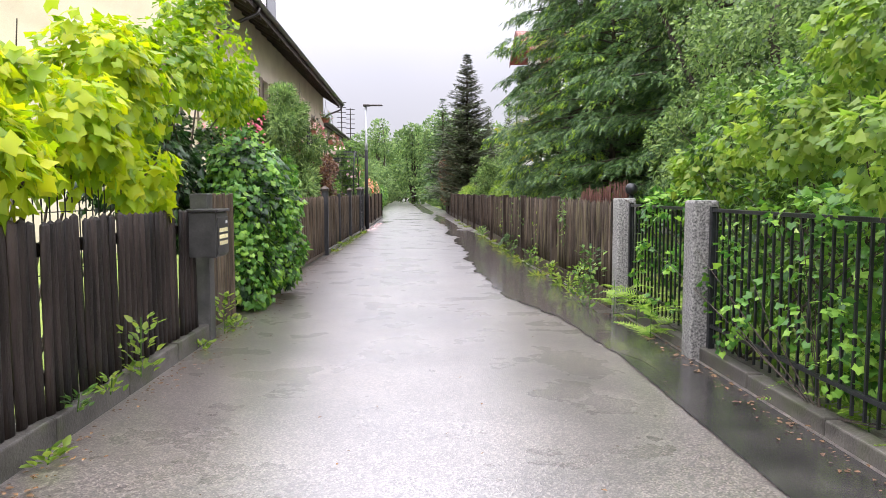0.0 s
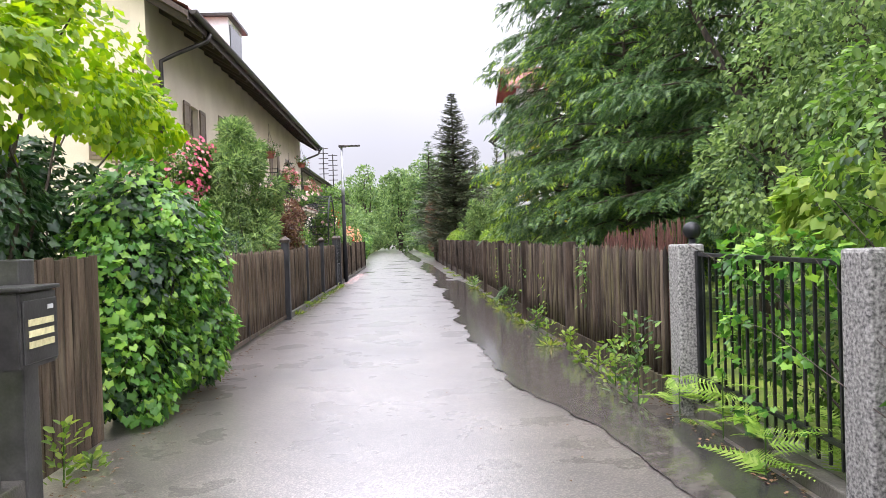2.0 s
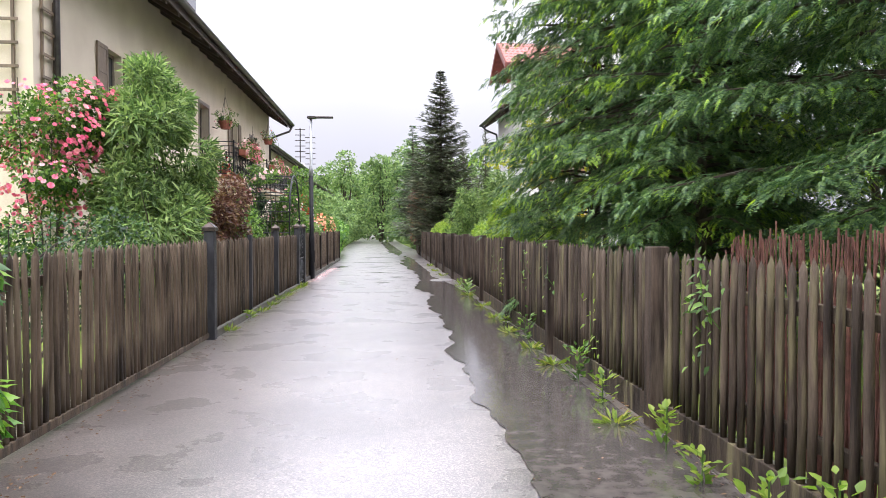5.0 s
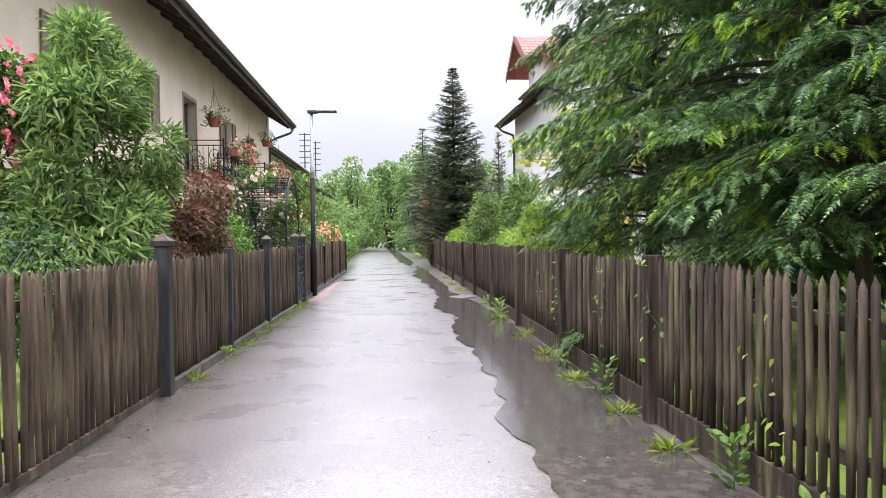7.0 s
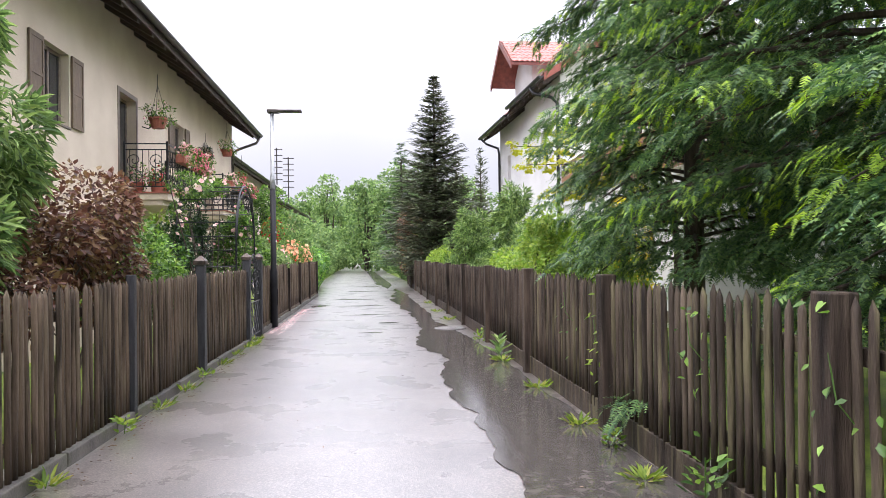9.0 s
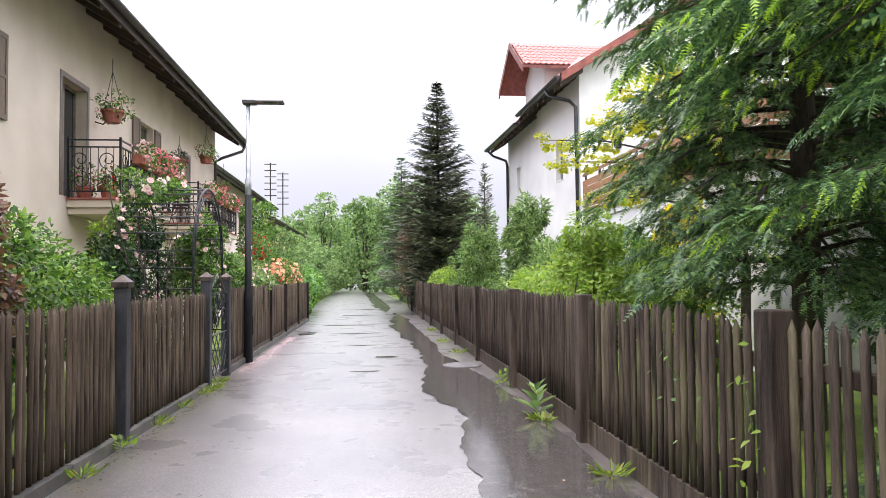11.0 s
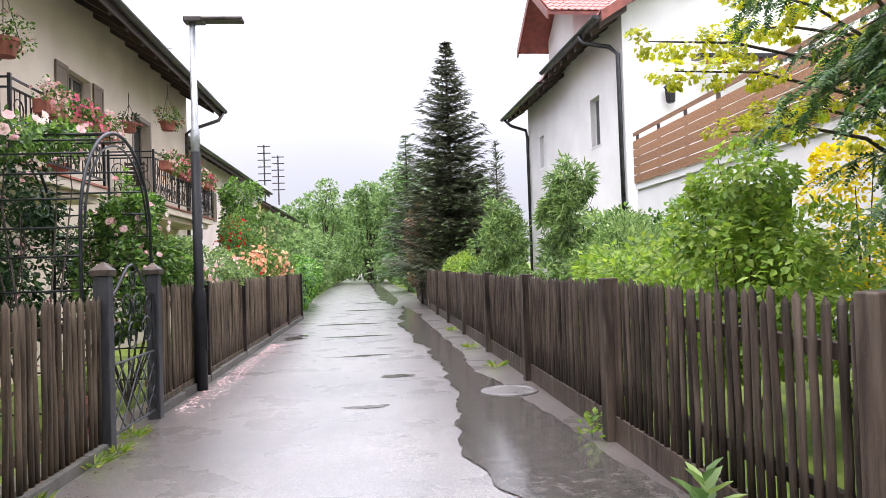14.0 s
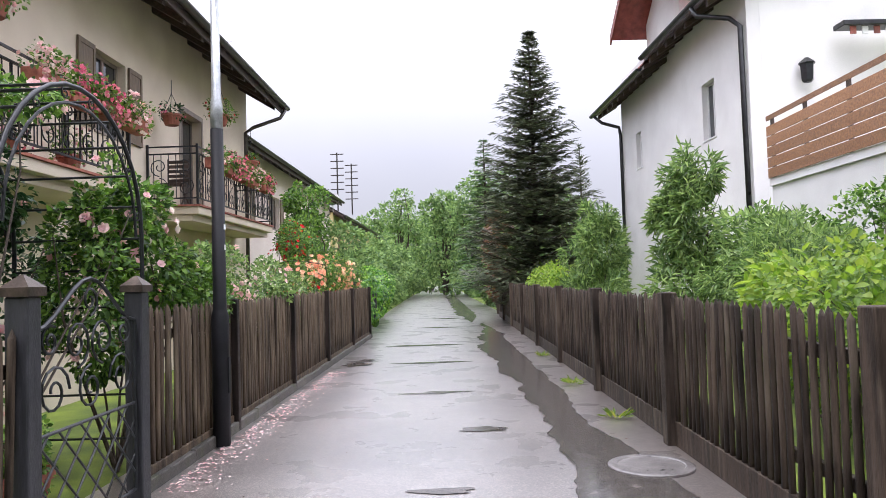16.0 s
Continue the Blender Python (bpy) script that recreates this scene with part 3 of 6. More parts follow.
# strip of smooth tarmac at the foot of the railing
bm = bmesh.new()
v = [bm.verts.new(c) for c in ((1.66, -10, 0.004), (2.31, -10, 0.004), (2.27, 8.2, 0.004), (1.70, 8.2, 0.004))]
bm.faces.new(v)
tagged(part("tarmac_strip", bm, surface("dark_wet_tarmac", (0.022, 0.021, 0.020), (0.05, 0.047, 0.043), 2.5, 0.14, 0.15), None), "smooth dark wet tarmac strip beside kerb", "pavement", kind="structure")

# ---- fences ----
def pale_mesh(name, r, h, tip, material, flat=1.0, seed=0):
    bm = bmesh.new()
    n, rr = 8, random.Random(seed)
    rings = []
    for z, s in ((0, 1), (h * 0.35, 1 + rr.uniform(-0.08, 0.08)), (h * 0.7, 1 + rr.uniform(-0.08, 0.08)), (h - tip, 0.97), (h, 0.12)):
        ox, oy = rr.uniform(-0.004, 0.004), rr.uniform(-0.004, 0.004)
        rings.append([bm.verts.new((ox + flat * r * s * math.cos(k * 2 * math.pi / n + 0.39), oy + r * s * math.sin(k * 2 * math.pi / n + 0.39), z)) for k in range(n)])
    for q, s in zip(rings, rings[1:]):
        for k in range(n):
            bm.faces.new((q[k], q[(k + 1) % n], s[(k + 1) % n], s[k]))
    bm.faces.new(rings[-1])
    bm.faces.new(rings[0][::-1])
    me = bpy.data.meshes.new(name)
    bm.to_mesh(me)
    bm.free()
    me.polygons.foreach_set("use_smooth", np.arange(len(me.polygons)) < 3 * n)
    me.materials.append(material)
    return me


def fence_panel(p0, p1, meshes, spacing, z0, rails, label, group, rail_side, rail_mat, board=None, jitter=0.02, lean=0.6):
    """Pales nailed on rails between two posts; pales run along the panel."""
    a, b = Vector((*p0, 0)), Vector((*p1, 0))
    d, ln = (b - a).normalized(), (b - a).length
    ang = math.degrees(math.atan2(d.y, d.x))
    root = thing("wooden_fence", tuple(a), label, "fence", group, rz=ang)
    for z in rails:
        part("rail", boxes((0.0, rail_side * 0.03, z - 0.04, ln, rail_side * 0.075, z + 0.04), bevel=0.006), rail_mat, root)
    if board:
        part("base_board", boxes((0.0, -0.028, board[0], ln, 0.028, board[1]), bevel=0.008), CONCRETE if board[2] else rail_mat, root)
    n = int(ln / spacing)
    for i in range(n):
        x = (i + 0.5) * ln / n
        piece("pale", meshes[int(rng.integers(len(meshes)))], root, pose(x + rng.normal() * 0.004, rng.normal() * 0.004, z0 + rng.normal() * jitter * 0.5, rng.normal() * lean * 0.5, rng.normal() * lean, rng.uniform(0, 360) if lean > 0.8 else 0))
    return root


PAL_L = [pale_mesh("left_pale", 0.018, 1.28, 0.05, WOOD_L, 1.75, s) for s in range(4)]
PAL_N = [pale_mesh("near_pale", 0.018, 1.12, 0.02, WOOD_N, 2.7, 10 + s) for s in range(4)]
PAL_R = [pale_mesh("right_pale", 0.0215, 1.16, 0.055, WOOD_R, 1, 20 + s) for s in range(5)]


PAL_F = [pale_mesh("far_pale", 0.019, 1.16, 0.04, WOOD_F, 1.6, 30 + s) for s in range(5)]


def fence_post(at, h, w, material, label, cap=None, rz=0.0, group="fence posts"):
    root = thing("fence_post", (*at, 0), label, "post", group, rz=rz)
    part("shaft", boxes((-w / 2, -w / 2, -0.05, w / 2, w / 2, h), bevel=0.01), material, root)
    if cap:
        bm = bmesh.new()
        s = w / 2 + 0.02
        lathe(bm, [(s * 1.41, h), (s * 1.41, h + 0.05), (s * 1.3, h + 0.055), (0.012, h + 0.12)], 4)
        bmesh.ops.rotate(bm, verts=bm.verts, cent=(0, 0, 0), matrix=Matrix.Rotation(math.pi / 4, 3, "Z"))
        part("cap", bm, cap, root, "weathered copper pyramid cap")
    return root


# near dark fence with the letterbox
for y0, y1 in ((-3.6, -0.6), (-0.6, 2.6), (2.6, 6.75)):
    fence_panel((-2.17, y0), (-2.17, y1), PAL_N, 0.10, 0.16, (0.35, 1.1), "black-brown weathered pale fence on concrete kerb", "dark pale fence", 1, WOOD_N)
fence_post((-2.17, 6.95), 1.42, 0.17, BOXGREY, "squat grey gate post carrying a letterbox")
gate = thing("wooden_gate", (-2.16, 7.05, 0), "dark brown wooden garden gate of upright boards", "gate", rz=90)
for k in range(9):
    part("board", boxes((0.03 + k * 0.105, -0.012, 0.06, 0.03 + k * 0.105 + 0.098, 0.012, 1.40 + 0.01 * (k % 3)), bevel=0.004), WOOD_L, gate)
for z in (0.35, 1.15):
    part("rail", boxes((0.03, 0.012, z - 0.05, 0.97, 0.05, z + 0.05)), WOOD_L, gate)

box_root = thing("letterbox", (-2.04, 6.72, 0.83), "anthracite metal letterbox with pale name labels on post", "letterbox", rz=0)
bm = bmesh.new()
pts = [(-0.13, 0), (0.13, 0), (0.13, 0.42), (-0.13, 0.42)]
vs = [[bm.verts.new((x, y, z)) for x, z in pts] for y in (-0.19, 0.20)]
bm.faces.new(vs[0]); bm.faces.new(vs[1][::-1])
for k in range(4):
    bm.faces.new((vs[0][k], vs[1][k], vs[1][(k + 1) % 4], vs[0][(k + 1) % 4]))
bmesh.ops.bevel(bm, geom=list(bm.edges), offset=0.012, segments=2, affect="EDGES")
part("body", bm, BOXGREY, box_root)
part("lid", boxes((-0.14, -0.205, 0.421, 0.15, 0.215, 0.445), bevel=0.008), BOXGREY, box_root)
door = part("door", boxes((0.131, -0.17, 0.03, 0.142, 0.18, 0.37), bevel=0.004), BOXGREY, box_root)
for z in (0.13, 0.19, 0.25):
    part("name_label", boxes((0.1425, -0.13, z - 0.018, 0.147, 0.13, z + 0.018)), BRASS, door, "pale yellow name strip")
part("label_plate", boxes((0.1425, 0.07, 0.31, 0.146, 0.13, 0.335)), FRAME_W, door, "small white plate")

# long left fence
panels_l = [(10.3, 13.3), (13.3, 16.38), (16.55, 19.1), (19.1, 21.68), (21.82, 25.02)]
for y0, y1 in panels_l:
    fence_panel((-2.33, y0), (-2.33, y1), PAL_L, 0.088, 0.07, (0.3, 1.12), "dark brown stained half-round pale fence", "long wooden fence", 1, WOOD_L, (0.02, 0.09, False))
fence_post((-2.30, 16.46), 1.47, 0.14, POST, "dark grey steel gate post with capped lantern top", COPPER)
for y in (19.1,):
    fence_post((-2.30, y), 1.40, 0.08, POST, "slim dark steel fence post")
fence_post((-2.30, 21.75), 1.47, 0.12, POST, "dark steel fence post with copper cap", COPPER)
fence_post((-2.32, 25.1), 1.52, 0.13, POST, "dark garden gate post with copper pyramid cap", COPPER)
fence_post((-2.34, 26.5), 1.52, 0.13, POST, "dark garden gate post with copper pyramid cap", COPPER)
for y0, y1 in ((26.58, 28.9), (28.9, 31.6), (31.6, 34.4), (34.4, 37.6), (37.6, 40.8)):
    fence_panel((-2.40 - (y0 - 26.5) * 0.008, y0), (-2.40 - (y1 - 26.5) * 0.008, y1), PAL_L, 0.088, 0.11, (0.35, 1.15), "dark brown weathered pale fence below roses", "rose garden fence", 1, WOOD_L, (0.05, 0.16, False))
    fence_post((-2.36 - (y1 - 26.5) * 0.008, y1), 1.40, 0.08, WOOD_N, "dark timber fence post with flat cap")
for y in (41.6, 45.8):
    fence_post((-2.95, y), 1.55, 0.16, POST, "dark post beside ivy hedge")

# right fence
RP = [8.55, 11.8, 15.0, 18.1, 21.3, 24.6, 27.8, 30.9, 34.1, 37.3, 40.5, 43.7, 46.9, 49.6]
rx = lambda y: float(np.interp(y, (8, 12, 15, 25, 50), (2.26, 2.14, 2.06, 1.97, 1.50)))
for k, (y0, y1) in enumerate(zip(RP, RP[1:])):
    fence_panel((rx(y0) + 0.06, y0 + 0.05), (rx(y1) + 0.06, y1 - 0.05), PAL_F if k > 3 else PAL_R, 0.098, 0.17, (0.42, 1.08), "weathered grey-brown round pale fence over base board", "weathered pale fence", -1, WOOD_F if k > 3 else WOOD_R, (-0.04, 0.21, False), 0.03, 0.45)
    if k:
        fence_post((rx(y0) + 0.03, y0), 1.36, 0.14, WOOD_F, "weathered brown timber fence post", rz=2)

# granite posts and iron railing
for y in (0.3, 2.9, 6.0, 8.35):
    g = thing("granite_post", (2.36, y, 0), "speckled grey granite fence post with mossy edge", "post", "granite posts")
    part("shaft", boxes((-0.11, -0.11, -0.1, 0.11, 0.11, 1.35), bevel=0.02), GRANITE, g)
for y0, y1 in ((-1.8, 0.18), (0.42, 2.78), (3.02, 5.88), (6.12, 8.23)):
    r = thing("iron_railing", (2.40, y0, 0), "black iron bar railing overgrown with leaves", "railing", "iron railings", rz=90)
    ln = y1 - y0
    for z in (0.30, 1.27):
        part("rail", boxes((0, -0.02, z - 0.014, ln, 0.02, z + 0.014), bevel=0.004), IRON, r)
    for x in (0.04, ln - 0.04):
        part("upright", boxes((x - 0.025, -0.025, 0.02, x + 0.025, 0.025, 1.3), bevel=0.005), IRON, r)
    bar = mesh_from("bar", [], [])
    bmb = boxes((-0.008, -0.008, 0.16, 0.008, 0.008, 1.27))
    bmb.to_mesh(bar); bmb.free()
    bar.materials.append(IRON)
    n = int(ln / 0.115)
    for i in range(1, n):
        piece("bar", bar, r, pose(ln * i / n, 0, 0))
ball = thing("ball_finial", (2.52, 8.62, 1.35), "dark iron ball finial on pipe", "finial")
bm = bmesh.new()
bmesh.ops.create_uvsphere(bm, u_segments=16, v_segments=10, radius=0.075, matrix=Matrix.Translation((0, 0, 0.11)))
tube(bm, [(0, 0, -1.35), (0, 0, 0.05)], 0.03, 8)
part("ball", bm, IRON, ball, smooth=True)
brush = thing("brushwood_screen", (2.5, 8.7, 0), "red-brown brushwood screen tied behind wooden pales", "screen")
bm = bmesh.new()
for i in range(150):
    y = i * 0.0175
    tube(bm, [(rng.normal() * 0.012, y, 0.15), (rng.normal() * 0.015, y + rng.normal() * 0.01, 0.9), (rng.normal() * 0.02, y + rng.normal() * 0.035, 1.52 + rng.normal() * 0.035 - 0.0008 * i)], 0.010, 4, 0.005)
part("twig", bm, TWIG, brush)["kind"] = "stuff"

# ---- street lamp, manhole cover ----
lamp = thing("street_lamp", (-2.30, 28.2, 0), "slim street lamp, black base, galvanised upper pole", "street lamp")
part("lower_pole", lathe(bmesh.new(), [(0.085, -0.05), (0.085, 1.25), (0.07, 1.30), (0.065, 1.32), (0.062, 3.1)], 14), BLACKP, lamp, "black painted lower pole", True)
part("upper_pole", lathe(bmesh.new(), [(0.06, 3.1), (0.06, 3.35), (0.045, 3.42), (0.04, 4.80)], 14), GALV, lamp, "galvanised upper pole", True)
bm = boxes((-0.10, -0.09, 4.80, 0.16, 0.09, 4.88), (0.12, -0.10, 4.82, 0.66, 0.10, 4.87), bevel=0.015)
part("lamp_head", bm, GUTTER, lamp, "flat grey lamp head")
part("access_hatch", boxes((0.08, -0.03, 0.5, 0.09, 0.03, 0.85)), BLACKP, lamp)
for z in (1.9, 2.1):
    part("sticker", boxes((0.055, -0.02, z, 0.067, 0.02, z + 0.05)), FRAME_W, lamp)

cover = thing("manhole_cover", (1.55, 27.05, 0.0), "pale rounded stone drain cover set in asphalt", "manhole cover")
bm = bmesh.new()
lathe(bm, [(0.34, -0.02), (0.34, 0.012), (0.32, 0.018), (0.27, 0.018), (0.26, 0.012), (0.02, 0.013)], 28)
part("cover", bm, COVER, cover)

# ---- houses ----
def pierced(u0, u1, z0, z1, v0, v1, holes):
    """A wall slab along x with openings (u0, z0, u1, z1) that go right through."""
    us = sorted({u0, u1, *[h[0] for h in holes], *[h[2] for h in holes]})
    zs = sorted({z0, z1, *[h[1] for h in holes], *[h[3] for h in holes]})
    bm = bmesh.new()
    grid = {}
    def vt(i, j, v):
        return grid.setdefault((i, j, v), bm.verts.new((us[i], v, zs[j])) if (i, j, v) not in grid else grid[(i, j, v)])
    solid = lambda i, j: 0 <= i < len(us) - 1 and 0 <= j < len(zs) - 1 and not any(h[0] - 1e-6 <= us[i] and us[i + 1] <= h[2] + 1e-6 and h[1] - 1e-6 <= zs[j] and zs[j + 1] <= h[3] + 1e-6 for h in holes)
    for i in range(len(us) - 1):
        for j in range(len(zs) - 1):
            if not solid(i, j):
                continue
            for v in (v0, v1):
                bm.faces.new((vt(i, j, v), vt(i + 1, j, v), vt(i + 1, j + 1, v), vt(i, j + 1, v)))
            for ok, e in ((solid(i - 1, j), ((i, j), (i, j + 1))), (solid(i + 1, j), ((i + 1, j), (i + 1, j + 1))), (solid(i, j - 1), ((i, j), (i + 1, j))), (solid(i, j + 1), ((i, j + 1), (i + 1, j + 1)))):
                if not ok:
                    bm.faces.new((vt(*e[0], v0), vt(*e[1], v0), vt(*e[1], v1), vt(*e[0], v1)))
    return bm


def window(parent, u0, z0, u1, z1, v, inward, frame_mat, shutters=0, door=False):
    """Frame and glass, with a dark-coloured room behind; shutters: folded back on both sides."""
    s = 1 if inward > 0 else -1
    name = "door" if door else "window"
    b = 0.06
    w = part(name, boxes((u0, v, z0, u1, v + s * 0.06, z0 + b), (u0, v, z1 - b, u1, v + s * 0.06, z1), (u0, v, z0 + b, u0 + b, v + s * 0.06, z1 - b), (u1 - b, v, z0 + b, u1, v + s * 0.06, z1 - b), ((u0 + u1) / 2 - 0.03, v, z0 + b, (u0 + u1) / 2 + 0.03, v + s * 0.06, z1 - b)), frame_mat, parent)
    part("pane", boxes((u0 + b, v + s * 0.025, z0 + b, (u0 + u1) / 2 - 0.03, v + s * 0.035, z1 - b)), GLASS, w)
    part("pane", boxes(((u0 + u1) / 2 + 0.03, v + s * 0.025, z0 + b, u1 - b, v + s * 0.035, z1 - b)), GLASS, w)
    if not door:
        part("sill", boxes((u0 - 0.05, v - s * 0.16, z0 - 0.05, u1 + 0.05, v, z0 - 0.003), bevel=0.008), frame_mat, w)
    for k in range(shutters):
        for x0, x1 in ((u0 - 0.56, u0 - 0.06), (u1 + 0.06, u1 + 0.56)):
            y0 = v - s * 0.185
            bm = boxes((x0, y0, z0, x0 + 0.06, y0 + s * 0.035, z1), (x1 - 0.06, y0, z0, x1, y0 + s * 0.035, z1), (x0 + 0.06, y0, z0, x1 - 0.06, y0 + s * 0.035, z0 + 0.08), (x0 + 0.06, y0, z1 - 0.08, x1 - 0.06, y0 + s * 0.035, z1), (x0 + 0.06, y0, (z0 + z1) / 2 - 0.03, x1 - 0.06, y0 + s * 0.035, (z0 + z1) / 2 + 0.03), (x0 + 0.06, y0 + s * 0.012, z0 + 0.08, x1 - 0.06, y0 + s * 0.025, z1 - 0.08))
            part("shutter", bm, SHUTTER, w, "brown wooden shutter folded open")
    return w


def slope(bm, u0, u1, ya, za, yb, zb, th):
    """A roof slab from its eave (ya, za) up to its ridge (yb, zb)."""
    vs = [[bm.verts.new((u, y, z + dz)) for u, y, z in ((u0, ya, za), (u1, ya, za), (u1, yb, zb), (u0, yb, zb))] for dz in (0, th)]
    bm.faces.new(vs[0][::-1]); bm.faces.new(vs[1])
    for k in range(4):
        bm.faces.new((vs[0][k], vs[0][(k + 1) % 4], vs[1][(k + 1) % 4], vs[1][k]))


def tile_rows(u0, u1, ya, za, yb, zb, step=0.34, lift=0.03):
    """Overlapping courses of pantiles, waved along each course."""
    ln = math.hypot(yb - ya, zb - za)
    n, m = int(ln / step), int((u1 - u0) / 0.11)
    bm = bmesh.new()
    dy, dz = (yb - ya) / ln, (zb - za) / ln
    for i in range(n):
        for s0, s1, h0, h1 in ((i * step, (i + 1) * step + 0.05, lift + 0.03, lift),):
            prev = None
            for k in range(m + 1):
                u, wv = u0 + (u1 - u0) * k / m, 0.022 * math.cos(math.pi * k)
                cur = [bm.verts.new((u, ya + dy * s, za + dz * s + h + wv)) for s, h in ((s0, h0 - 0.035), (s0, h0), (s1, h1))]
                if prev:
                    bm.faces.new((prev[0], cur[0], cur[1], prev[1]))
                    bm.faces.new((prev[1], cur[1], cur[2], prev[2]))
                prev = cur
    return bm


def gutter_run(u0, u1, y, z, r=0.085):
    bm, prev = bmesh.new(), None
    for u in (u0, u1):
        cur = [bm.verts.new((u, y + rr * math.cos(a), z + rr * math.sin(a))) for rr in (r, r - 0.008) for a in [math.pi + math.pi * k / 8 for k in range(9)]]
        if prev:
            for k in range(17):
                if k != 8:
                    bm.faces.new((prev[k], cur[k], cur[k + 1], prev[k + 1]))
            bm.faces.new((prev[0], cur[0], cur[9], prev[9]))
            bm.faces.new((prev[8], cur[8], cur[17], prev[17]))
        prev = cur
    ends = [k for k in range(9)]
    bm.verts.ensure_lookup_table()
    bm.faces.new([bm.verts[k] for k in ends]); bm.faces.new([bm.verts[18 + k] for k in ends])
    return bm


def long_house(name, at, rz, ln, depth, eave, wall_mat, label, holes, over, pitch, roof_mat, verge=0.5, gable_holes=()):
    """A house along the lane: local x runs along it, local y goes in from the lane."""
    root = thing(name, at, label, "house", rz=rz)
    part("wall", pierced(0, ln, -0.1, eave + over * pitch * 0.0, 0.0, 0.3, holes), wall_mat, root)
    part("back_wall", boxes((0, depth - 0.3, -0.1, ln, depth, eave)), wall_mat, root)
    for u0, u1 in ((0.0, 0.3), (ln - 0.3, ln)):
        bm = bmesh.new()
        rise = pitch * depth / 2
        vs = [[bm.verts.new((u, y, z)) for y, z in ((0.302, -0.1), (0.302, eave + 0.302 * pitch - 0.01), (depth / 2, eave + rise - 0.01), (depth - 0.302, eave + 0.302 * pitch - 0.01), (depth - 0.302, -0.1))] for u in (u0, u1)]
        bm.faces.new(vs[0]); bm.faces.new(vs[1][::-1])
        for k in range(5):
            bm.faces.new((vs[0][k], vs[0][(k + 1) % 5], vs[1][(k + 1) % 5], vs[1][k]))
        part("gable_wall", bm, wall_mat, root)
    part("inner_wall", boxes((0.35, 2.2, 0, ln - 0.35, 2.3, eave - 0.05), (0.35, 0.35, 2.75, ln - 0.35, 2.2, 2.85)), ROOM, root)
    for ya in (-over, depth + over):
        bm = bmesh.new()
        slope(bm, -verge, ln + verge, ya, eave - over * pitch + 0.02, depth / 2, eave + depth / 2 * pitch + 0.02, 0.12)
        roof = part("roof", bm, EAVE, root) if ya < 0 else part("rear_roof", bm, roof_mat, root) and roof
    part("tiles", tile_rows(-verge, ln + verge, -over - 0.03, eave - over * pitch + 0.14, depth / 2, eave + depth / 2 * pitch + 0.14), roof_mat, roof, "courses of clay roof tiles")
    for z, y in ((eave - over * pitch - 0.06, -over - 0.03),):
        part("fascia", boxes((-verge, y, z, ln + verge, y + 0.03, z + 0.2)), EAVE, roof)
    u = 0.0
    while u < ln:
        bm = bmesh.new()
        slope(bm, u, u + 0.12, -over + 0.02, eave - over * pitch - 0.13 + 0.02 * pitch, 0.0, eave - 0.13, 0.145)
        part("rafter", bm, EAVE, roof)
        u += 0.9
    part("gutter", gutter_run(-verge, ln + verge, -over - 0.12, eave - over * pitch + 0.14), GUTTER, root, "brown half-round gutter")
    return root


# cream house with balconies: openings along its wall
Y0 = 18.05
def hole(y0, y1, z0, z1):
    return (y0 - Y0, z0, y1 - Y0, z1)
wins = [hole(21.0, 21.75, 4.0, 5.05), hole(24.3, 25.3, 3.95, 5.25), hole(32.1, 33.15, 4.05, 5.35)]
doors = [hole(27.85, 28.95, 3.06, 5.2), hole(35.6, 36.8, 3.06, 5.2)]
low = [hole(20.5, 21.8, 0.9, 2.2), hole(26.0, 27.0, 0.15, 2.2), hole(34.5, 35.8, 0.9, 2.2)]
house = long_house("house", (-5.36, Y0, 0), 90.75, 22.3, 9.0, 6.85, CREAM, "cream rendered two-storey house with dark eaves and balconies", wins + doors + low, 0.95, 0.62, TILE, 0.25)
for h in wins:
    window(house, *h, 0.14, 1, FRAME, 1)
for h in low[:1] + low[2:]:
    window(house, *h, 0.14, 1, FRAME, 0)
for h in doors + low[1:2]:
    window(house, *h, 0.2, 1, FRAME, 0, True)
for h in doors:
    part("door_surround", boxes((h[0] - 0.1, -0.012, h[1], h[0], 0.0, h[3] + 0.1), (h[2], -0.012, h[1], h[2] + 0.1, 0.0, h[3] + 0.1), (h[0], -0.012, h[3], h[2], 0.0, h[3] + 0.1)), FRAME, house, "grey-brown painted surround")
part("downpipe", tubes(([(1.1, -1.05, 6.28), (1.05, -1.0, 6.1), (0.75, -0.4, 5.75), (0.6, -0.1, 5.55), (0.6, -0.1, 5.2), (0.6, -0.1, 0)], 0.05), n=10), GUTTER, house, "brown downpipe bent back to the wall", True)
part("downpipe", tubes(([(22.3, -1.07, 6.3), (22.2, -0.95, 6.05), (21.9, -0.3, 5.75), (21.85, -0.1, 5.6), (21.85, -0.1, 0)], 0.05), n=10), GUTTER, house, "brown downpipe bent back to the wall", True)
# gable window with shutter, on the end wall
gs = part("gable_shutter", boxes((-0.05, 0.75, 3.35, -0.005, 1.25, 4.75), (-0.065, 0.81, 3.45, -0.05, 1.19, 4.0), (-0.065, 0.81, 4.1, -0.05, 1.19, 4.65), bevel=0.004), SHUTTER, house, "panelled brown shutter on the end wall")
dm = part("dormer", boxes((9.5, 0.5, 7.3, 11.6, 3.6, 9.3)), FRAME_W, house, "white flat-roofed dormer")
part("dormer_window", boxes((9.7, 0.46, 8.3, 11.4, 0.498, 9.1)), GLASS, dm)
part("dormer_roof", boxes((9.3, 0.3, 9.302, 11.8, 3.8, 9.4)), GUTTER, dm)


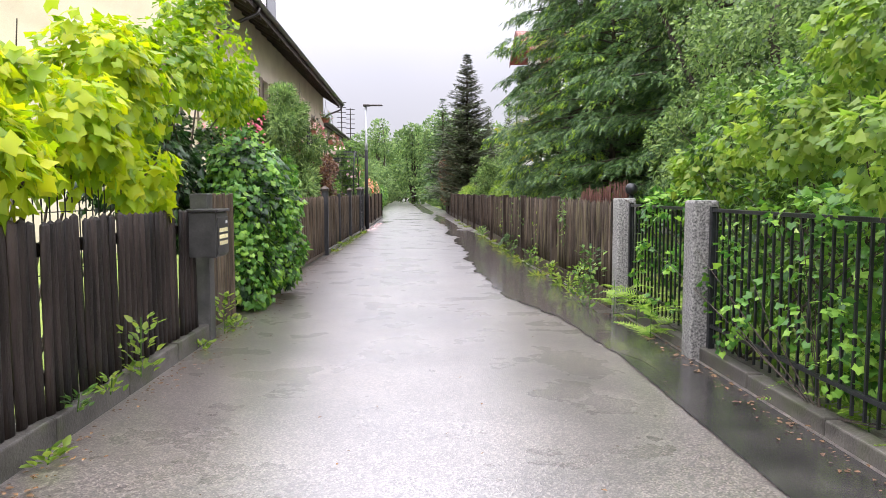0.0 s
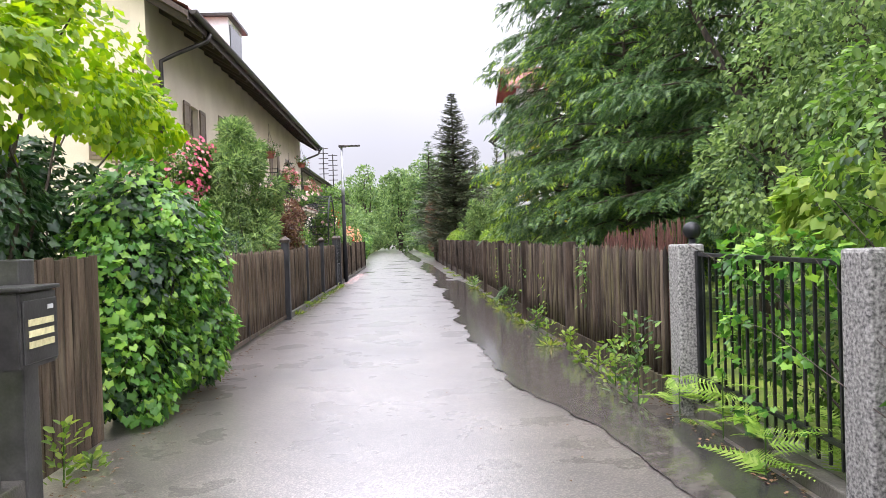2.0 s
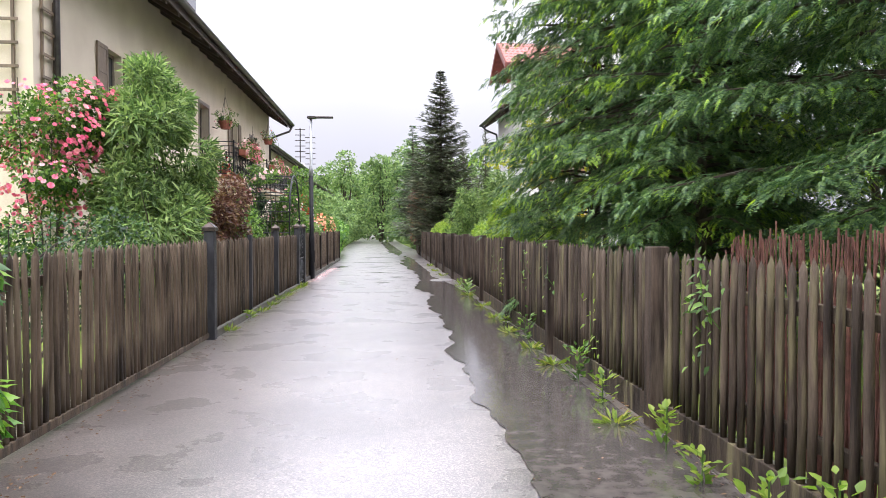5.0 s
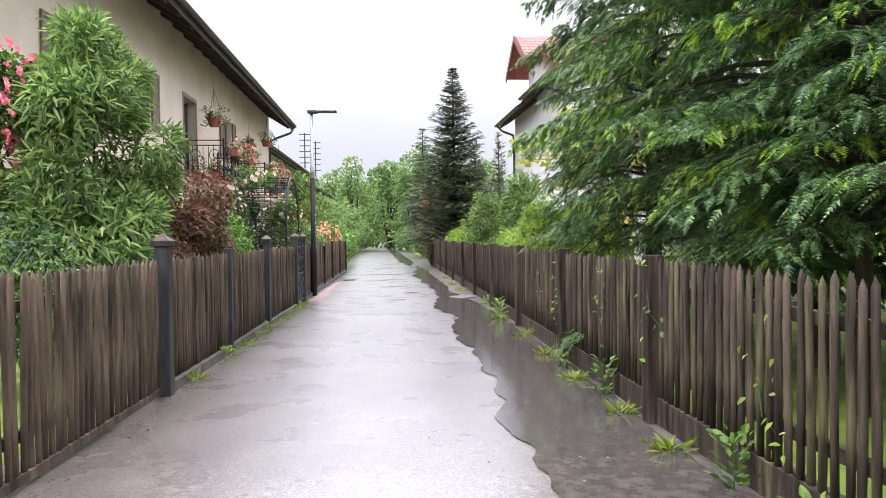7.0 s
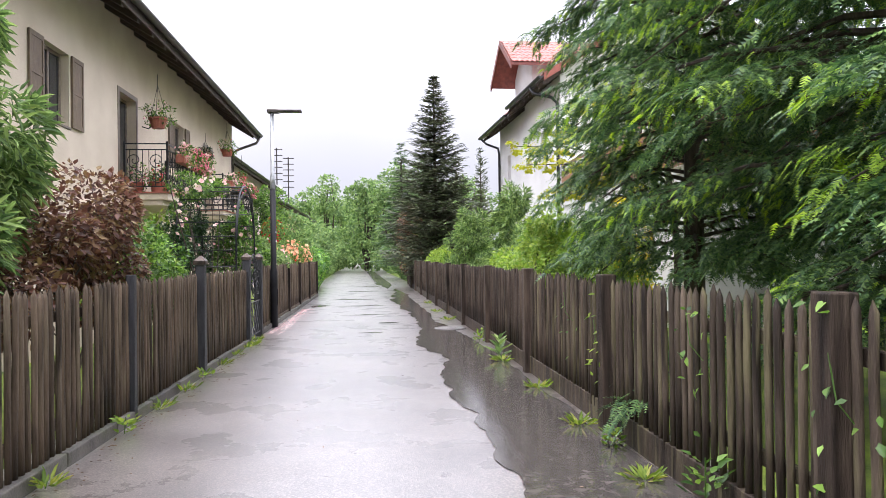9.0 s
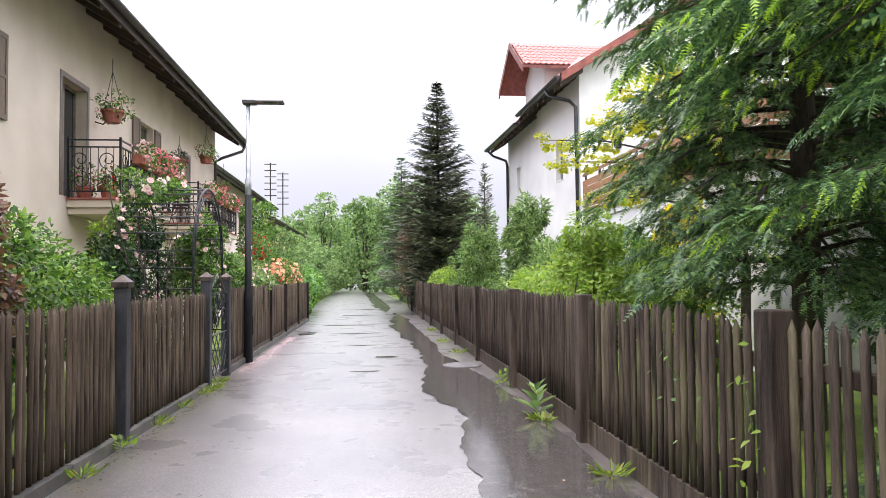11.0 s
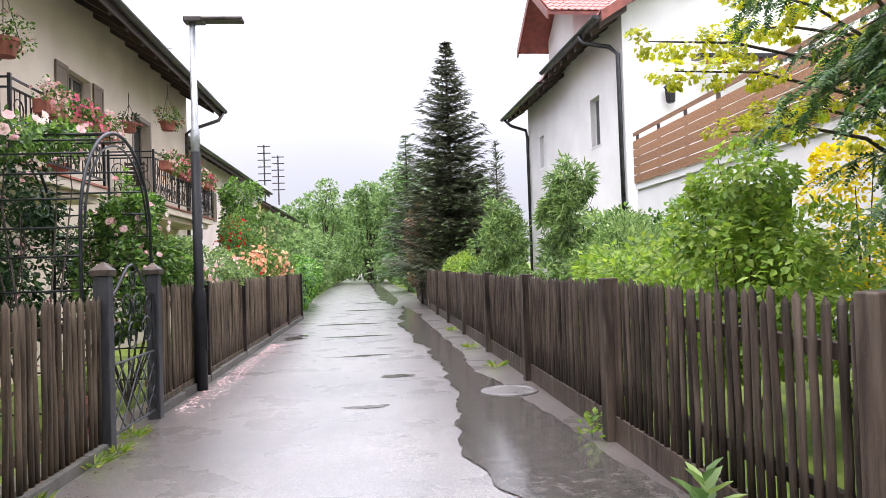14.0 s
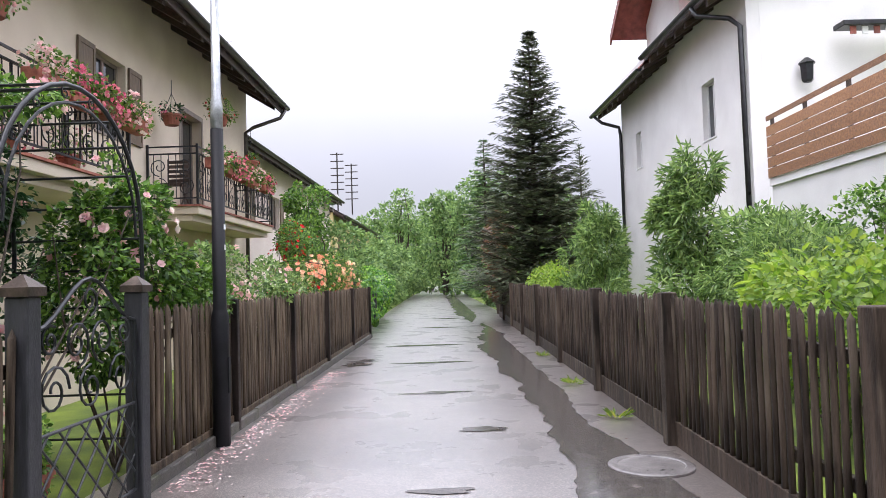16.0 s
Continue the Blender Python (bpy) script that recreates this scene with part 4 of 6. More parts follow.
def balcony(y0, y1, label):
    """Slab with tiled edge, and a wrought-iron railing full of scrolls, on the house wall."""
    b = thing("balcony", (-5.36 - 0.0131 * (y0 - Y0), y0, 0), label, "balcony", "balconies", rz=90.75)
    ln, d = y1 - y0, 0.95
    part("slab", boxes((0, -d, 2.86, ln, -0.004, 3.0), (0.05, -d + 0.12, 2.74, ln - 0.05, -0.004, 2.858), bevel=0.01), CREAM, b)
    part("edge_tiles", boxes((-0.03, -d - 0.03, 3.003, ln + 0.03, -0.004, 3.035)), TERRA, b, "red-brown tile edging")
    for z in (3.14, 3.95, 4.08):
        part("rail", boxes((0, -d, z, ln, -d + 0.03, z + 0.025), (0, -d + 0.03, z, 0.03, -0.01, z + 0.025), (ln - 0.03, -d + 0.03, z, ln, -0.01, z + 0.025)), IRON, b)
    for x, y in ((0.015, -d + 0.015), (ln - 0.015, -d + 0.015), (0.015, -0.03), (ln - 0.015, -0.03)):
        part("railing_post", boxes((x - 0.02, y - 0.02, 3.035, x + 0.02, y + 0.02, 4.14)), IRON, b)
    n = int(ln / 0.42)
    for k in range(n):
        c = (k + 0.5) * ln / n
        part("scroll", tubes((spiral((c, -d + 0.015, 3.36), 0.17, 1.4, math.pi / 2), 0.010), (spiral((c, -d + 0.015, 3.73), 0.17, 1.4, -math.pi / 2), 0.010), ([(c - ln / n / 2, -d + 0.015, 3.15), (c - ln / n / 2, -d + 0.015, 3.96)], 0.009), n=5), IRON, b)
    for k in range(1, int(ln / 0.14)):
        part("baluster", boxes((k * 0.14 - 0.006, -d + 0.009, 3.16, k * 0.14 + 0.006, -d + 0.021, 3.95)), IRON, b)
    for k in range(1, 7):
        part("baluster", boxes((0.009, -d + k * 0.135 - 0.006, 3.16, 0.021, -d + k * 0.135 + 0.006, 3.95)), IRON, b)
    for k in range(2):
        c = -d + (k + 0.5) * d / 2
        for zz, st in ((3.36, math.pi / 2), (3.73, -math.pi / 2)):
            part("scroll", tubes(([(0.015, c + q[0], q[2]) for q in spiral((0, 0, zz), 0.17, 1.4, st)], 0.010), n=5), IRON, b)
    return b


balcony(28.05, 31.2, "cream balcony with scrolled black iron railing")
balcony(33.9, 39.2, "cream balcony with iron railing and flower boxes")


def trellis(at, rz, label):
    t = thing("trellis", at, label, "trellis", "wall trellises", rz=rz)
    for x in (0, 0.42):
        part("upright", boxes((x - 0.02, -0.02, 0, x + 0.02, 0.02, 2.6)), SHUTTER, t)
    for k in range(7):
        part("rung", boxes((-0.09, -0.05, 0.2 + k * 0.36, 0.51, -0.022, 0.245 + k * 0.36)), SHUTTER, t)


trellis((-6.05, 18.0, 2.7), 0, "brown wooden ladder trellis on the cream wall")
trellis((-5.34, 18.3, 2.6), 90, "brown wooden ladder trellis on the cream wall")

# lower houses behind
h2 = long_house("house", (-6.75, 41.2, 0), 90.5, 18.0, 8.0, 6.1, PINK, "pale pink rendered row house with dark roof", [(2, 3.6, 3, 4.8), (6, 3.6, 7, 4.8), (10, 3.6, 11, 4.8), (14, 3.6, 15, 4.8)], 0.6, 0.6, TILE_D, 0.3)
for u in (2, 6, 10, 14):
    window(h2, u, 3.6, u + 1, 4.8, 0.14, 1, FRAME, 1)
h3 = long_house("house", (-7.2, 62.0, 0), 90.5, 26.0, 8.0, 5.6, YELLOW, "yellow rendered row house with dark roof", [(u, 3.3, u + 1, 4.4) for u in (2, 6, 10, 14, 18, 22)], 0.6, 0.6, TILE_D, 0.3)
for u in (2, 6, 10, 14, 18, 22):
    window(h3, u, 3.3, u + 1, 4.4, 0.14, 1, FRAME, 1)
dish = thing("satellite_dish", (-6.6, 58.5, 5.9), "pale satellite dish on the roof edge", "satellite dish")
bm = bmesh.new()
lathe(bm, [(0.02, 0.0), (0.2, 0.03), (0.38, 0.12), (0.37, 0.13), (0.2, 0.045), (0.02, 0.015)], 18)
bmesh.ops.rotate(bm, verts=bm.verts, cent=(0, 0, 0), matrix=Matrix.Rotation(radians(70), 3, "X"))
tube(bm, [(0, 0, 0), (0, 0.1, -0.35), (0, 0.1, -0.6)], 0.025, 6)
part("bowl", bm, FRAME_W, dish)
for ax, ay, hh in ((-7.6, 66.0, 9.8), (-7.0, 68.0, 9.4)):
    a = thing("roof_antenna", (ax, ay, 6.0), "tall grey roof antenna mast with cross elements", "antenna", "antennas")
    part("mast", tubes(([(0, 0, 0), (0, 0, hh - 6)], 0.05)), GUTTER, a)
    for k in range(6):
        part("element", tubes(([(-0.42, 0, hh - 6.1 - k * 0.45), (0.42, 0, hh - 6.1 - k * 0.45)], 0.035)), GUTTER, a)
ant = thing("roof_antenna", (-6.6, 41.0, 7.0), "thin television aerial above the eaves", "antenna", "antennas")
part("mast", tubes(([(0, 0, -1), (0, 0, 1.6)], 0.03)), GALV, ant)
for k in range(3):
    part("element", tubes(([(-0.35, 0, 1.5 - k * 0.25), (0.35, 0.1, 1.5 - k * 0.25)], 0.018)), GALV, ant)

# white house
RHX = 92.5
white = thing("house", (6.6, 37.0, 0), "white rendered house with red tiled gables and dark gutters", "house", rz=RHX)
part("wall", pierced(0, 10.3, -0.1, 8.6, -0.3, 0.0, [(1.9, 4.9, 2.7, 6.35), (8.0, 5.1, 8.6, 6.3), (2.0, 1.2, 3.0, 2.5)]), WHITE, white)
window(white, 1.9, 4.9, 2.7, 6.35, -0.14, -1, FRAME_W)
window(white, 8.0, 5.1, 8.6, 6.3, -0.14, -1, FRAME_W)
window(white, 2.0, 1.2, 3.0, 2.5, -0.14, -1, FRAME_W)
for u0, u1 in ((0.0, 0.3), (10.0, 10.3)):
    bm = bmesh.new()
    vs = [[bm.verts.new((u, y, z)) for y, z in ((-0.302, -0.1), (-0.302, 8.35), (-5.0, 11.2), (-9.5, 8.3), (-9.5, -0.1))] for u in (u0, u1)]
    bm.faces.new(vs[0]); bm.faces.new(vs[1][::-1])
    for k in range(5):
        bm.faces.new((vs[0][k], vs[0][(k + 1) % 5], vs[1][(k + 1) % 5], vs[1][k]))
    part("gable_wall", bm, WHITE, white)
def roof_slab(name, *q):
    bm = bmesh.new()
    slope(bm, *q, 0.14)
    return part(name, bm, EAVE, white)
rr = roof_slab("roof", -0.5, 5.0, 0.75, 7.72, -5.0, 11.25)
r2 = roof_slab("far_roof", 5.004, 11.2, 0.75, 7.50, -5.0, 11.0)
roof_slab("rear_roof", -0.5, 11.2, -10.2, 8.0, -5.0, 11.2)
part("tiles", tile_rows(-0.5, 5.0, 0.78, 7.85, -5.0, 11.4), TILE, rr, "red clay roof tiles")
part("tiles", tile_rows(5.0, 11.2, 0.78, 7.63, -5.0, 11.15), TILE, r2, "red clay roof tiles")
bm = bmesh.new()
slope(bm, -0.56, -0.5, 0.75, 7.66, -5.0, 11.2, 0.28)
part("verge_board", bm, REDWOOD, rr, "red-stained verge board")
part("gutter", gutter_run(-0.5, 4.9, 0.87, 7.82, 0.09), GUTTER_R, white, "dark half-round gutter")
part("gutter", gutter_run(5.1, 11.3, 0.87, 7.56, 0.09), GUTTER_R, white, "dark half-round gutter")
for u in np.arange(-0.4, 11, 0.7):
    bm = bmesh.new()
    slope(bm, u, u + 0.12, 0.72, 7.55 if u < 5 else 7.33, 0.0, 7.99 if u < 5 else 7.77, 0.16)
    part("rafter", bm, EAVE, rr)
part("downpipe", tubes(([(0.9, 0.87, 7.74), (0.8, 0.8, 7.5), (0.3, 0.25, 7.25), (0.12, 0.09, 7.0), (0.1, 0.08, 0)], 0.06), n=10), GUTTER_R, white, "dark downpipe at the corner", True)
part("downpipe", tubes(([(11.0, 0.85, 7.5), (10.8, 0.6, 7.2), (10.25, 0.12, 6.9), (10.2, 0.08, 6.6), (10.2, 0.08, 0)], 0.06), n=10), GUTTER_R, white, "dark downpipe at the corner", True)
# cross gable
cg = part("cross_gable", boxes((4.3, -4.0, 8.2, 7.3, -0.1, 9.6)), WHITE, white)
for u in (3.7, 7.9):
    bm = bmesh.new()
    vs = [bm.verts.new(c) for c in ((u, 0.9, 9.35), (5.8, 0.9, 10.85), (5.8, -4.5, 10.85), (u, -4.5, 9.35))]
    ws = [bm.verts.new(v.co + Vector((0, 0, 0.12))) for v in vs]
    bm.faces.new(vs); bm.faces.new(ws[::-1])
    for k in range(4):
        bm.faces.new((vs[k], vs[(k + 1) % 4], ws[(k + 1) % 4], ws[k]))
    part("gable_roof", bm, REDWOOD, cg)
bm = tile_rows(-0.9, 4.5, 0.0, 0.0, 2.1, 1.5)
bmesh.ops.transform(bm, matrix=Matrix(((0, 1, 0, 3.68), (-1, 0, 0, 0.0), (0, 0, 1, 9.47), (0, 0, 0, 1))), verts=bm.verts)
part("tiles", bm, TILE, cg, "red clay roof tiles")
for u, e in ((3.7, 5.8), (7.9, 5.8)):
    bm = bmesh.new()
    vs = [[bm.verts.new((a, y, z)) for a, z in ((u, 9.2), (e, 10.7), (e, 10.98), (u, 9.48))] for y in (0.9, 0.95)]
    bm.faces.new(vs[0]); bm.faces.new(vs[1][::-1])
    for k in range(4):
        bm.faces.new((vs[0][k], vs[0][(k + 1) % 4], vs[1][(k + 1) % 4], vs[1][k]))
    part("verge_board", bm, REDWOOD, cg)
bm = bmesh.new()
vs = [[bm.verts.new((a, y, z)) for a, z in ((4.3, 9.6), (5.8, 10.75), (7.3, 9.6))] for y in (-0.3, -0.1)]
bm.faces.new(vs[0]); bm.faces.new(vs[1][::-1])
for k in range(3):
    bm.faces.new((vs[0][k], vs[0][(k + 1) % 3], vs[1][(k + 1) % 3], vs[1][k]))
part("gable", bm, WHITE, cg)
# annex with timber balcony
annex = thing("annex", (6.2, 25.2, 0), "white annex with timber-boarded roof balcony", "annex", rz=90)
part("wall", pierced(0, 10.0, -0.1, 3.15, -0.25, 0.0, [(3.6, 0.1, 6.6, 2.4)]), WHITE, annex)
part("end_wall", boxes((0, -4.5, -0.1, 0.25, -0.252, 3.15)), WHITE, annex)
part("floor_slab", boxes((0, -4.5, 3.152, 10.0, 0.05, 3.3)), WHITE, annex)
window(annex, 3.6, 0.1, 6.6, 2.4, -0.1, -1, FRAME, 0, True)
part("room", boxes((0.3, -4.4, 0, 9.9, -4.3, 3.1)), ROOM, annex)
for k, z in enumerate((3.30, 3.505, 3.71, 3.915, 4.12, 4.42)):
    part("balcony_board", boxes((-0.05, 0.06, z, 9.95, 0.09, z + (0.185 if k < 5 else 0.09)), bevel=0.004), PLANK, annex)
    part("balcony_board", boxes((-0.08, -3.5, z, -0.05, 0.09, z + (0.185 if k < 5 else 0.09)), bevel=0.004), PLANK, annex)
for u in (0.1, 1.5, 2.9, 4.3, 5.7, 7.1, 8.5, 9.8):
    part("balcony_post", boxes((u - 0.03, 0.0, 3.3, u + 0.03, 0.055, 4.46)), EAVE, annex)
wl_lamp = thing("wall_lantern", (7.8, 36.84, 5.6), "dark iron wall lantern on white wall", "lantern")
part("cage", lathe(bmesh.new(), [(0.08, 0), (0.13, 0.05), (0.15, 0.4), (0.19, 0.42), (0.04, 0.55)], 6), IRON, wl_lamp)
aw = thing("awning", (8.4, 36.98, 6.7), "rolled striped awning under a dark cover", "awning", rz=182.5)
aw.location.x += 3.2
part("cover", boxes((0, 0.0, 0, 3.2, 0.42, 0.12), bevel=0.02), GUTTER_R, aw)
for k in range(12):
    part("stripe", boxes((k * 0.26 + 0.02, 0.30, -0.16, k * 0.26 + 0.15, 0.33, -0.002)), REDWOOD if k % 2 else FRAME_W, aw)


# ---- garden gate and rose arch ----
gg = thing("iron_gate", (-2.32, 25.19, 0), "black wrought-iron garden gate with scrolls and lattice", "gate", rz=90)
gw = 1.22
part("gate_frame", tubes(([(0, 0, 0.08), (0, 0, 1.32)], 0.016), ([(gw, 0, 0.08), (gw, 0, 1.32)], 0.016), ([(0, 0, 0.1), (gw, 0, 0.1)], 0.014), ([(0, 0, 0.72), (gw, 0, 0.72)], 0.012), ([(gw * k / 12, 0, 1.32 + 0.30 * math.sin(math.pi * k / 12) ** 2) for k in range(13)], 0.014)), IRON, gg)
for k in range(-3, 6):
    x0, x1 = k * 0.24, k * 0.24 + 0.62
    for a, b in (((x0, 0.1), (x1, 0.72)), ((x1, 0.1), (x0, 0.72))):
        p, q = Vector((a[0], 0, a[1])), Vector((b[0], 0, b[1]))
        d = q - p
        ts = sorted(((0 - p.x) / d.x, (gw - p.x) / d.x))
        t0, t1 = max(0, ts[0]), min(1, ts[1])
        if t1 - t0 > 0.05:
            part("lattice_bar", tubes(([p + d * t0, p + d * t1], 0.008), n=5), IRON, gg)
for x, z, r, s, f in ((0.2, 0.95, 0.17, 0, 1), (1.02, 0.95, 0.17, math.pi, -1), (0.45, 1.22, 0.16, -1.5, 1), (0.77, 1.22, 0.16, -1.6, -1), (0.61, 0.92, 0.15, 1.57, 1), (0.16, 1.25, 0.1, 1, 1), (1.06, 1.25, 0.1, 2, -1), (0.61, 1.48, 0.10, -1.57, 1)):
    part("scroll", tubes((spiral((x, 0, z), r, 1.5, s, f), 0.009), n=5), IRON, gg)

arch = thing("rose_arch", (-2.5, 25.1, 0), "black tubular rose arch with ladder sides", "arch", rz=90)
aw_ = 1.85
for v in (0.0, 1.05):
    pts = [(0, v, 0), (0, v, 1.0)] + [(aw_ / 2 - aw_ / 2 * math.cos(math.pi * k / 16), v, 1.95 + 0.98 * math.sin(math.pi * k / 16)) for k in range(17)] + [(aw_, v, 1.0), (aw_, v, 0)]
    part("hoop", tubes((pts, 0.017), n=8), IRON, arch, smooth=True)
    part("inner_hoop", tubes(([(aw_ / 2 - (aw_ / 2 - 0.10) * math.cos(math.pi * k / 16), v, 1.95 + 0.86 * math.sin(math.pi * k / 16)) for k in range(17)], 0.011), n=6), IRON, arch)
for k in range(13):
    t = math.pi * k / 12
    x, z = aw_ / 2 - aw_ / 2 * math.cos(t), 1.95 + 0.98 * math.sin(t)
    part("crossbar", tubes(([(x, 0, z), (x, 1.05, z)], 0.010), n=6), IRON, arch)
for z in (0.35, 0.7, 1.05, 1.4, 1.7):
    for x in (0, aw_):
        part("crossbar", tubes(([(x, 0, z), (x, 1.05, z)], 0.010), n=6), IRON, arch)
for k in range(8):
    t = math.pi * (k + 0.5) / 8
    part("scroll", tubes((spiral((aw_ / 2 - (aw_ / 2 - 0.05) * math.cos(t), 0, 1.95 + 0.92 * math.sin(t)), 0.05, 1.2, t), 0.006), n=4), IRON, arch)

# pots behind the gate and hanging baskets
def flowerpot(at, label, r=0.16, h=0.24, leaf=L_MID, petal=None, n=260, spread=0.26, up=0.18, petals=40, hang=0.0, size=0.06, fs=0.05):
    """Terracotta pot with soil, a bushy plant and blooms; hang: length of its chain."""
    p = thing("flower_pot" if not hang else "hanging_basket", at, label, "flower pot", "flower pots")
    part("pot", lathe(bmesh.new(), [(r * 0.68, 0), (r * 0.95, h * 0.8), (r * 1.06, h * 0.82), (r * 1.06, h), (r * 0.93, h), (r * 0.9, h * 0.85)], 16), TERRA, p)
    bl = [(0, 0, h + up * 0.6, spread, spread, up), (spread * 0.5, 0, h, spread * 0.6, spread * 0.6, up * 0.9), (-spread * 0.5, 0.05, h, spread * 0.6, spread * 0.6, up * 0.9)]
    stems("stem", (0, 0, h * 0.8), [b[:3] for b in bl], 0.006, BARK, p)
    foliage("foliage", bl, n, LEAF, size, leaf, p, floor=-9)
    if petal:
        blossoms("blossoms", bl, petals, fs, petal, p)
    if hang:
        for a in (0, 2.1, 4.2):
            part("chain", tubes(([(r * math.cos(a), r * math.sin(a), h), (0, 0, h + hang)], 0.006), n=4), IRON, p)
        if hang > 0.3:
            part("hook", tubes(([(0, 0, h + hang), (0, 0, h + hang + 0.25)], 0.008), n=4), IRON, p)
    return p


flowerpot((-4.95, 28.75, 4.55), "terracotta hanging basket with trailing pink flowers", 0.2, 0.24, L_MID, F_PALE, 420, 0.34, 0.26, 30, 0.75)
flowerpot((-4.95, 36.1, 4.95), "terracotta hanging basket with trailing greenery", 0.2, 0.22, L_MID, F_RED, 380, 0.32, 0.24, 10, 0.65)
flowerpot((-4.85, 38.0, 4.3), "small red hanging pot with little plant", 0.17, 0.2, L_MID, F_RED, 160, 0.2, 0.12, 8, 0.5)
flowerpot((-5.2, 34.2, 4.55), "terracotta wall pot with dark foliage", 0.18, 0.2, L_IVYD, F_PINK, 200, 0.24, 0.16, 10, 0.4)
for k, (y, pet) in enumerate(((28.9, F_PALE), (29.6, F_PINK), (30.3, F_PINK), (31.0, F_PALE), (34.5, F_PALE), (35.3, F_PINK), (36.1, F_PINK), (37.0, F_PALE), (38.0, F_PINK))):
    b = thing("flower_box", (-4.65 - 0.013 * (y - Y0) - 0.02 - 0.9 * 0 , y, 3.74), "terracotta flower box of pink blooms on railing", "flower box", "balcony flower boxes", rz=90)
    b.location.x = -5.36 - 0.0131 * (y - Y0) + 1.08
    part("box", boxes((-0.32, -0.10, 0, 0.32, 0.10, 0.2), bevel=0.015), TERRA, b)
    bl = [(-0.15, -0.03, 0.3, 0.28, 0.2, 0.2), (0.16, -0.03, 0.3, 0.28, 0.2, 0.2), (0, -0.14, 0.12, 0.3, 0.08, 0.2)]
    foliage("foliage", bl, 420, LEAF, 0.06, L_MID, b, floor=-9)
    blossoms("blossoms", bl, 90, 0.055, pet, b)
flowerpot((-2.9, 25.9, 0.0), "large terracotta pot with clipped green shrub", 0.24, 0.38, L_MID, None, 1100, 0.26, 0.36, 0, 0, 0.05)
flowerpot((-2.75, 33.4, 1.28), "terracotta bowl of pale flowers on fence", 0.12, 0.12, L_GREY, F_PALE, 160, 0.16, 0.12, 20)
flowerpot((-3.4, 29.0, 1.3), "terracotta planter with bright pink flowers", 0.14, 0.16, L_MID, F_PINK, 160, 0.2, 0.16, 40)
for y, x, leaf, petal in ((28.3, -4.85, L_MID, F_RED), (29.0, -4.95, L_IVYD, F_PINK), (28.35, -5.3, L_MID, F_PINK), (30.2, -4.9, L_MID, F_PALE)):
    flowerpot((x, y, 3.036), "terracotta pot of leafy flowers on balcony floor", 0.15, 0.24, leaf, petal, 320, 0.26, 0.3, 22)
wlant = thing("wall_lantern", (-5.5, 29.35, 4.7), "black iron lantern on a scrolled bracket", "lantern")
part("cage", lathe(bmesh.new(), [(0.02, -0.02), (0.06, 0.0), (0.075, 0.16), (0.10, 0.17), (0.02, 0.26)], 6, (0.28, 0, 0.08)), IRON, wlant)
part("bracket", tubes(([(0, 0, 0.0), (0.15, 0, -0.05), (0.28, 0, 0.08)], 0.014)), IRON, wlant)
chair = thing("folding_chair", (-5.25, 34.6, 3.04), "dark slatted folding chair on balcony", "chair")
for k in range(5):
    part("back_slat", boxes((-0.2, -0.02, 0.5 + k * 0.09, 0.2, 0.0, 0.56 + k * 0.09)), EAVE, chair)
    part("seat_slat", boxes((-0.2, -0.4 + k * 0.08, 0.42, 0.2, -0.34 + k * 0.08, 0.44)), EAVE, chair)
for x in (-0.2, 0.2):
    part("leg", tubes(([(x, 0.05, 0), (x, -0.4, 0.43)], 0.015)), EAVE, chair)
    part("leg", tubes(([(x, -0.4, 0), (x, 0.0, 0.43), (x, 0.01, 0.95)], 0.015)), EAVE, chair)

# ---- plants along the left side ----
vine = shrub("grapevine", (-2.75, 4.6, 0), [(0.2, -1.8, 1.75, 0.4, 0.8, 0.5), (0.1, -0.7, 2.0, 0.45, 0.8, 0.55), (0.15, 0.6, 1.95, 0.45, 0.9, 0.6), (0.4, 1.3, 1.55, 0.28, 0.5, 0.38), (0.0, 1.6, 2.45, 0.5, 0.9, 0.6), (0.35, -0.9, 1.6, 0.35, 0.8, 0.4)], "yellow-green grapevine hanging over dark fence", 3300, LOBED, 0.15, L_VINE, "vine", 0.025, droop=1.3, wild=0.6, lumps=20, floor=0.9, lump=0.45, shell=0.8)
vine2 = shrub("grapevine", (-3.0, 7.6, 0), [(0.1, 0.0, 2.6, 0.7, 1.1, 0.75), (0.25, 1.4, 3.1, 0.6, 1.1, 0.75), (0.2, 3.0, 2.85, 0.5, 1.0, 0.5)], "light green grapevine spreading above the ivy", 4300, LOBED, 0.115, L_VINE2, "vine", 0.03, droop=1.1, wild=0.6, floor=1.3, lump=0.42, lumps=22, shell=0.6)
wirefence = thing("wire_fence", (-2.45, 3.0, 0), "thin dark wire fence behind the pales", "fence", rz=90)
part("wire", tubes(*[([(0.1 * k, 0, 0.2), (0.1 * k, 0, 1.62)], 0.005) for k in range(38)], *[([(0, 0, z), (3.8, 0, z)], 0.005) for z in (0.5, 0.9, 1.3, 1.6)], n=4), IRON, wirefence)["kind"] = "stuff"

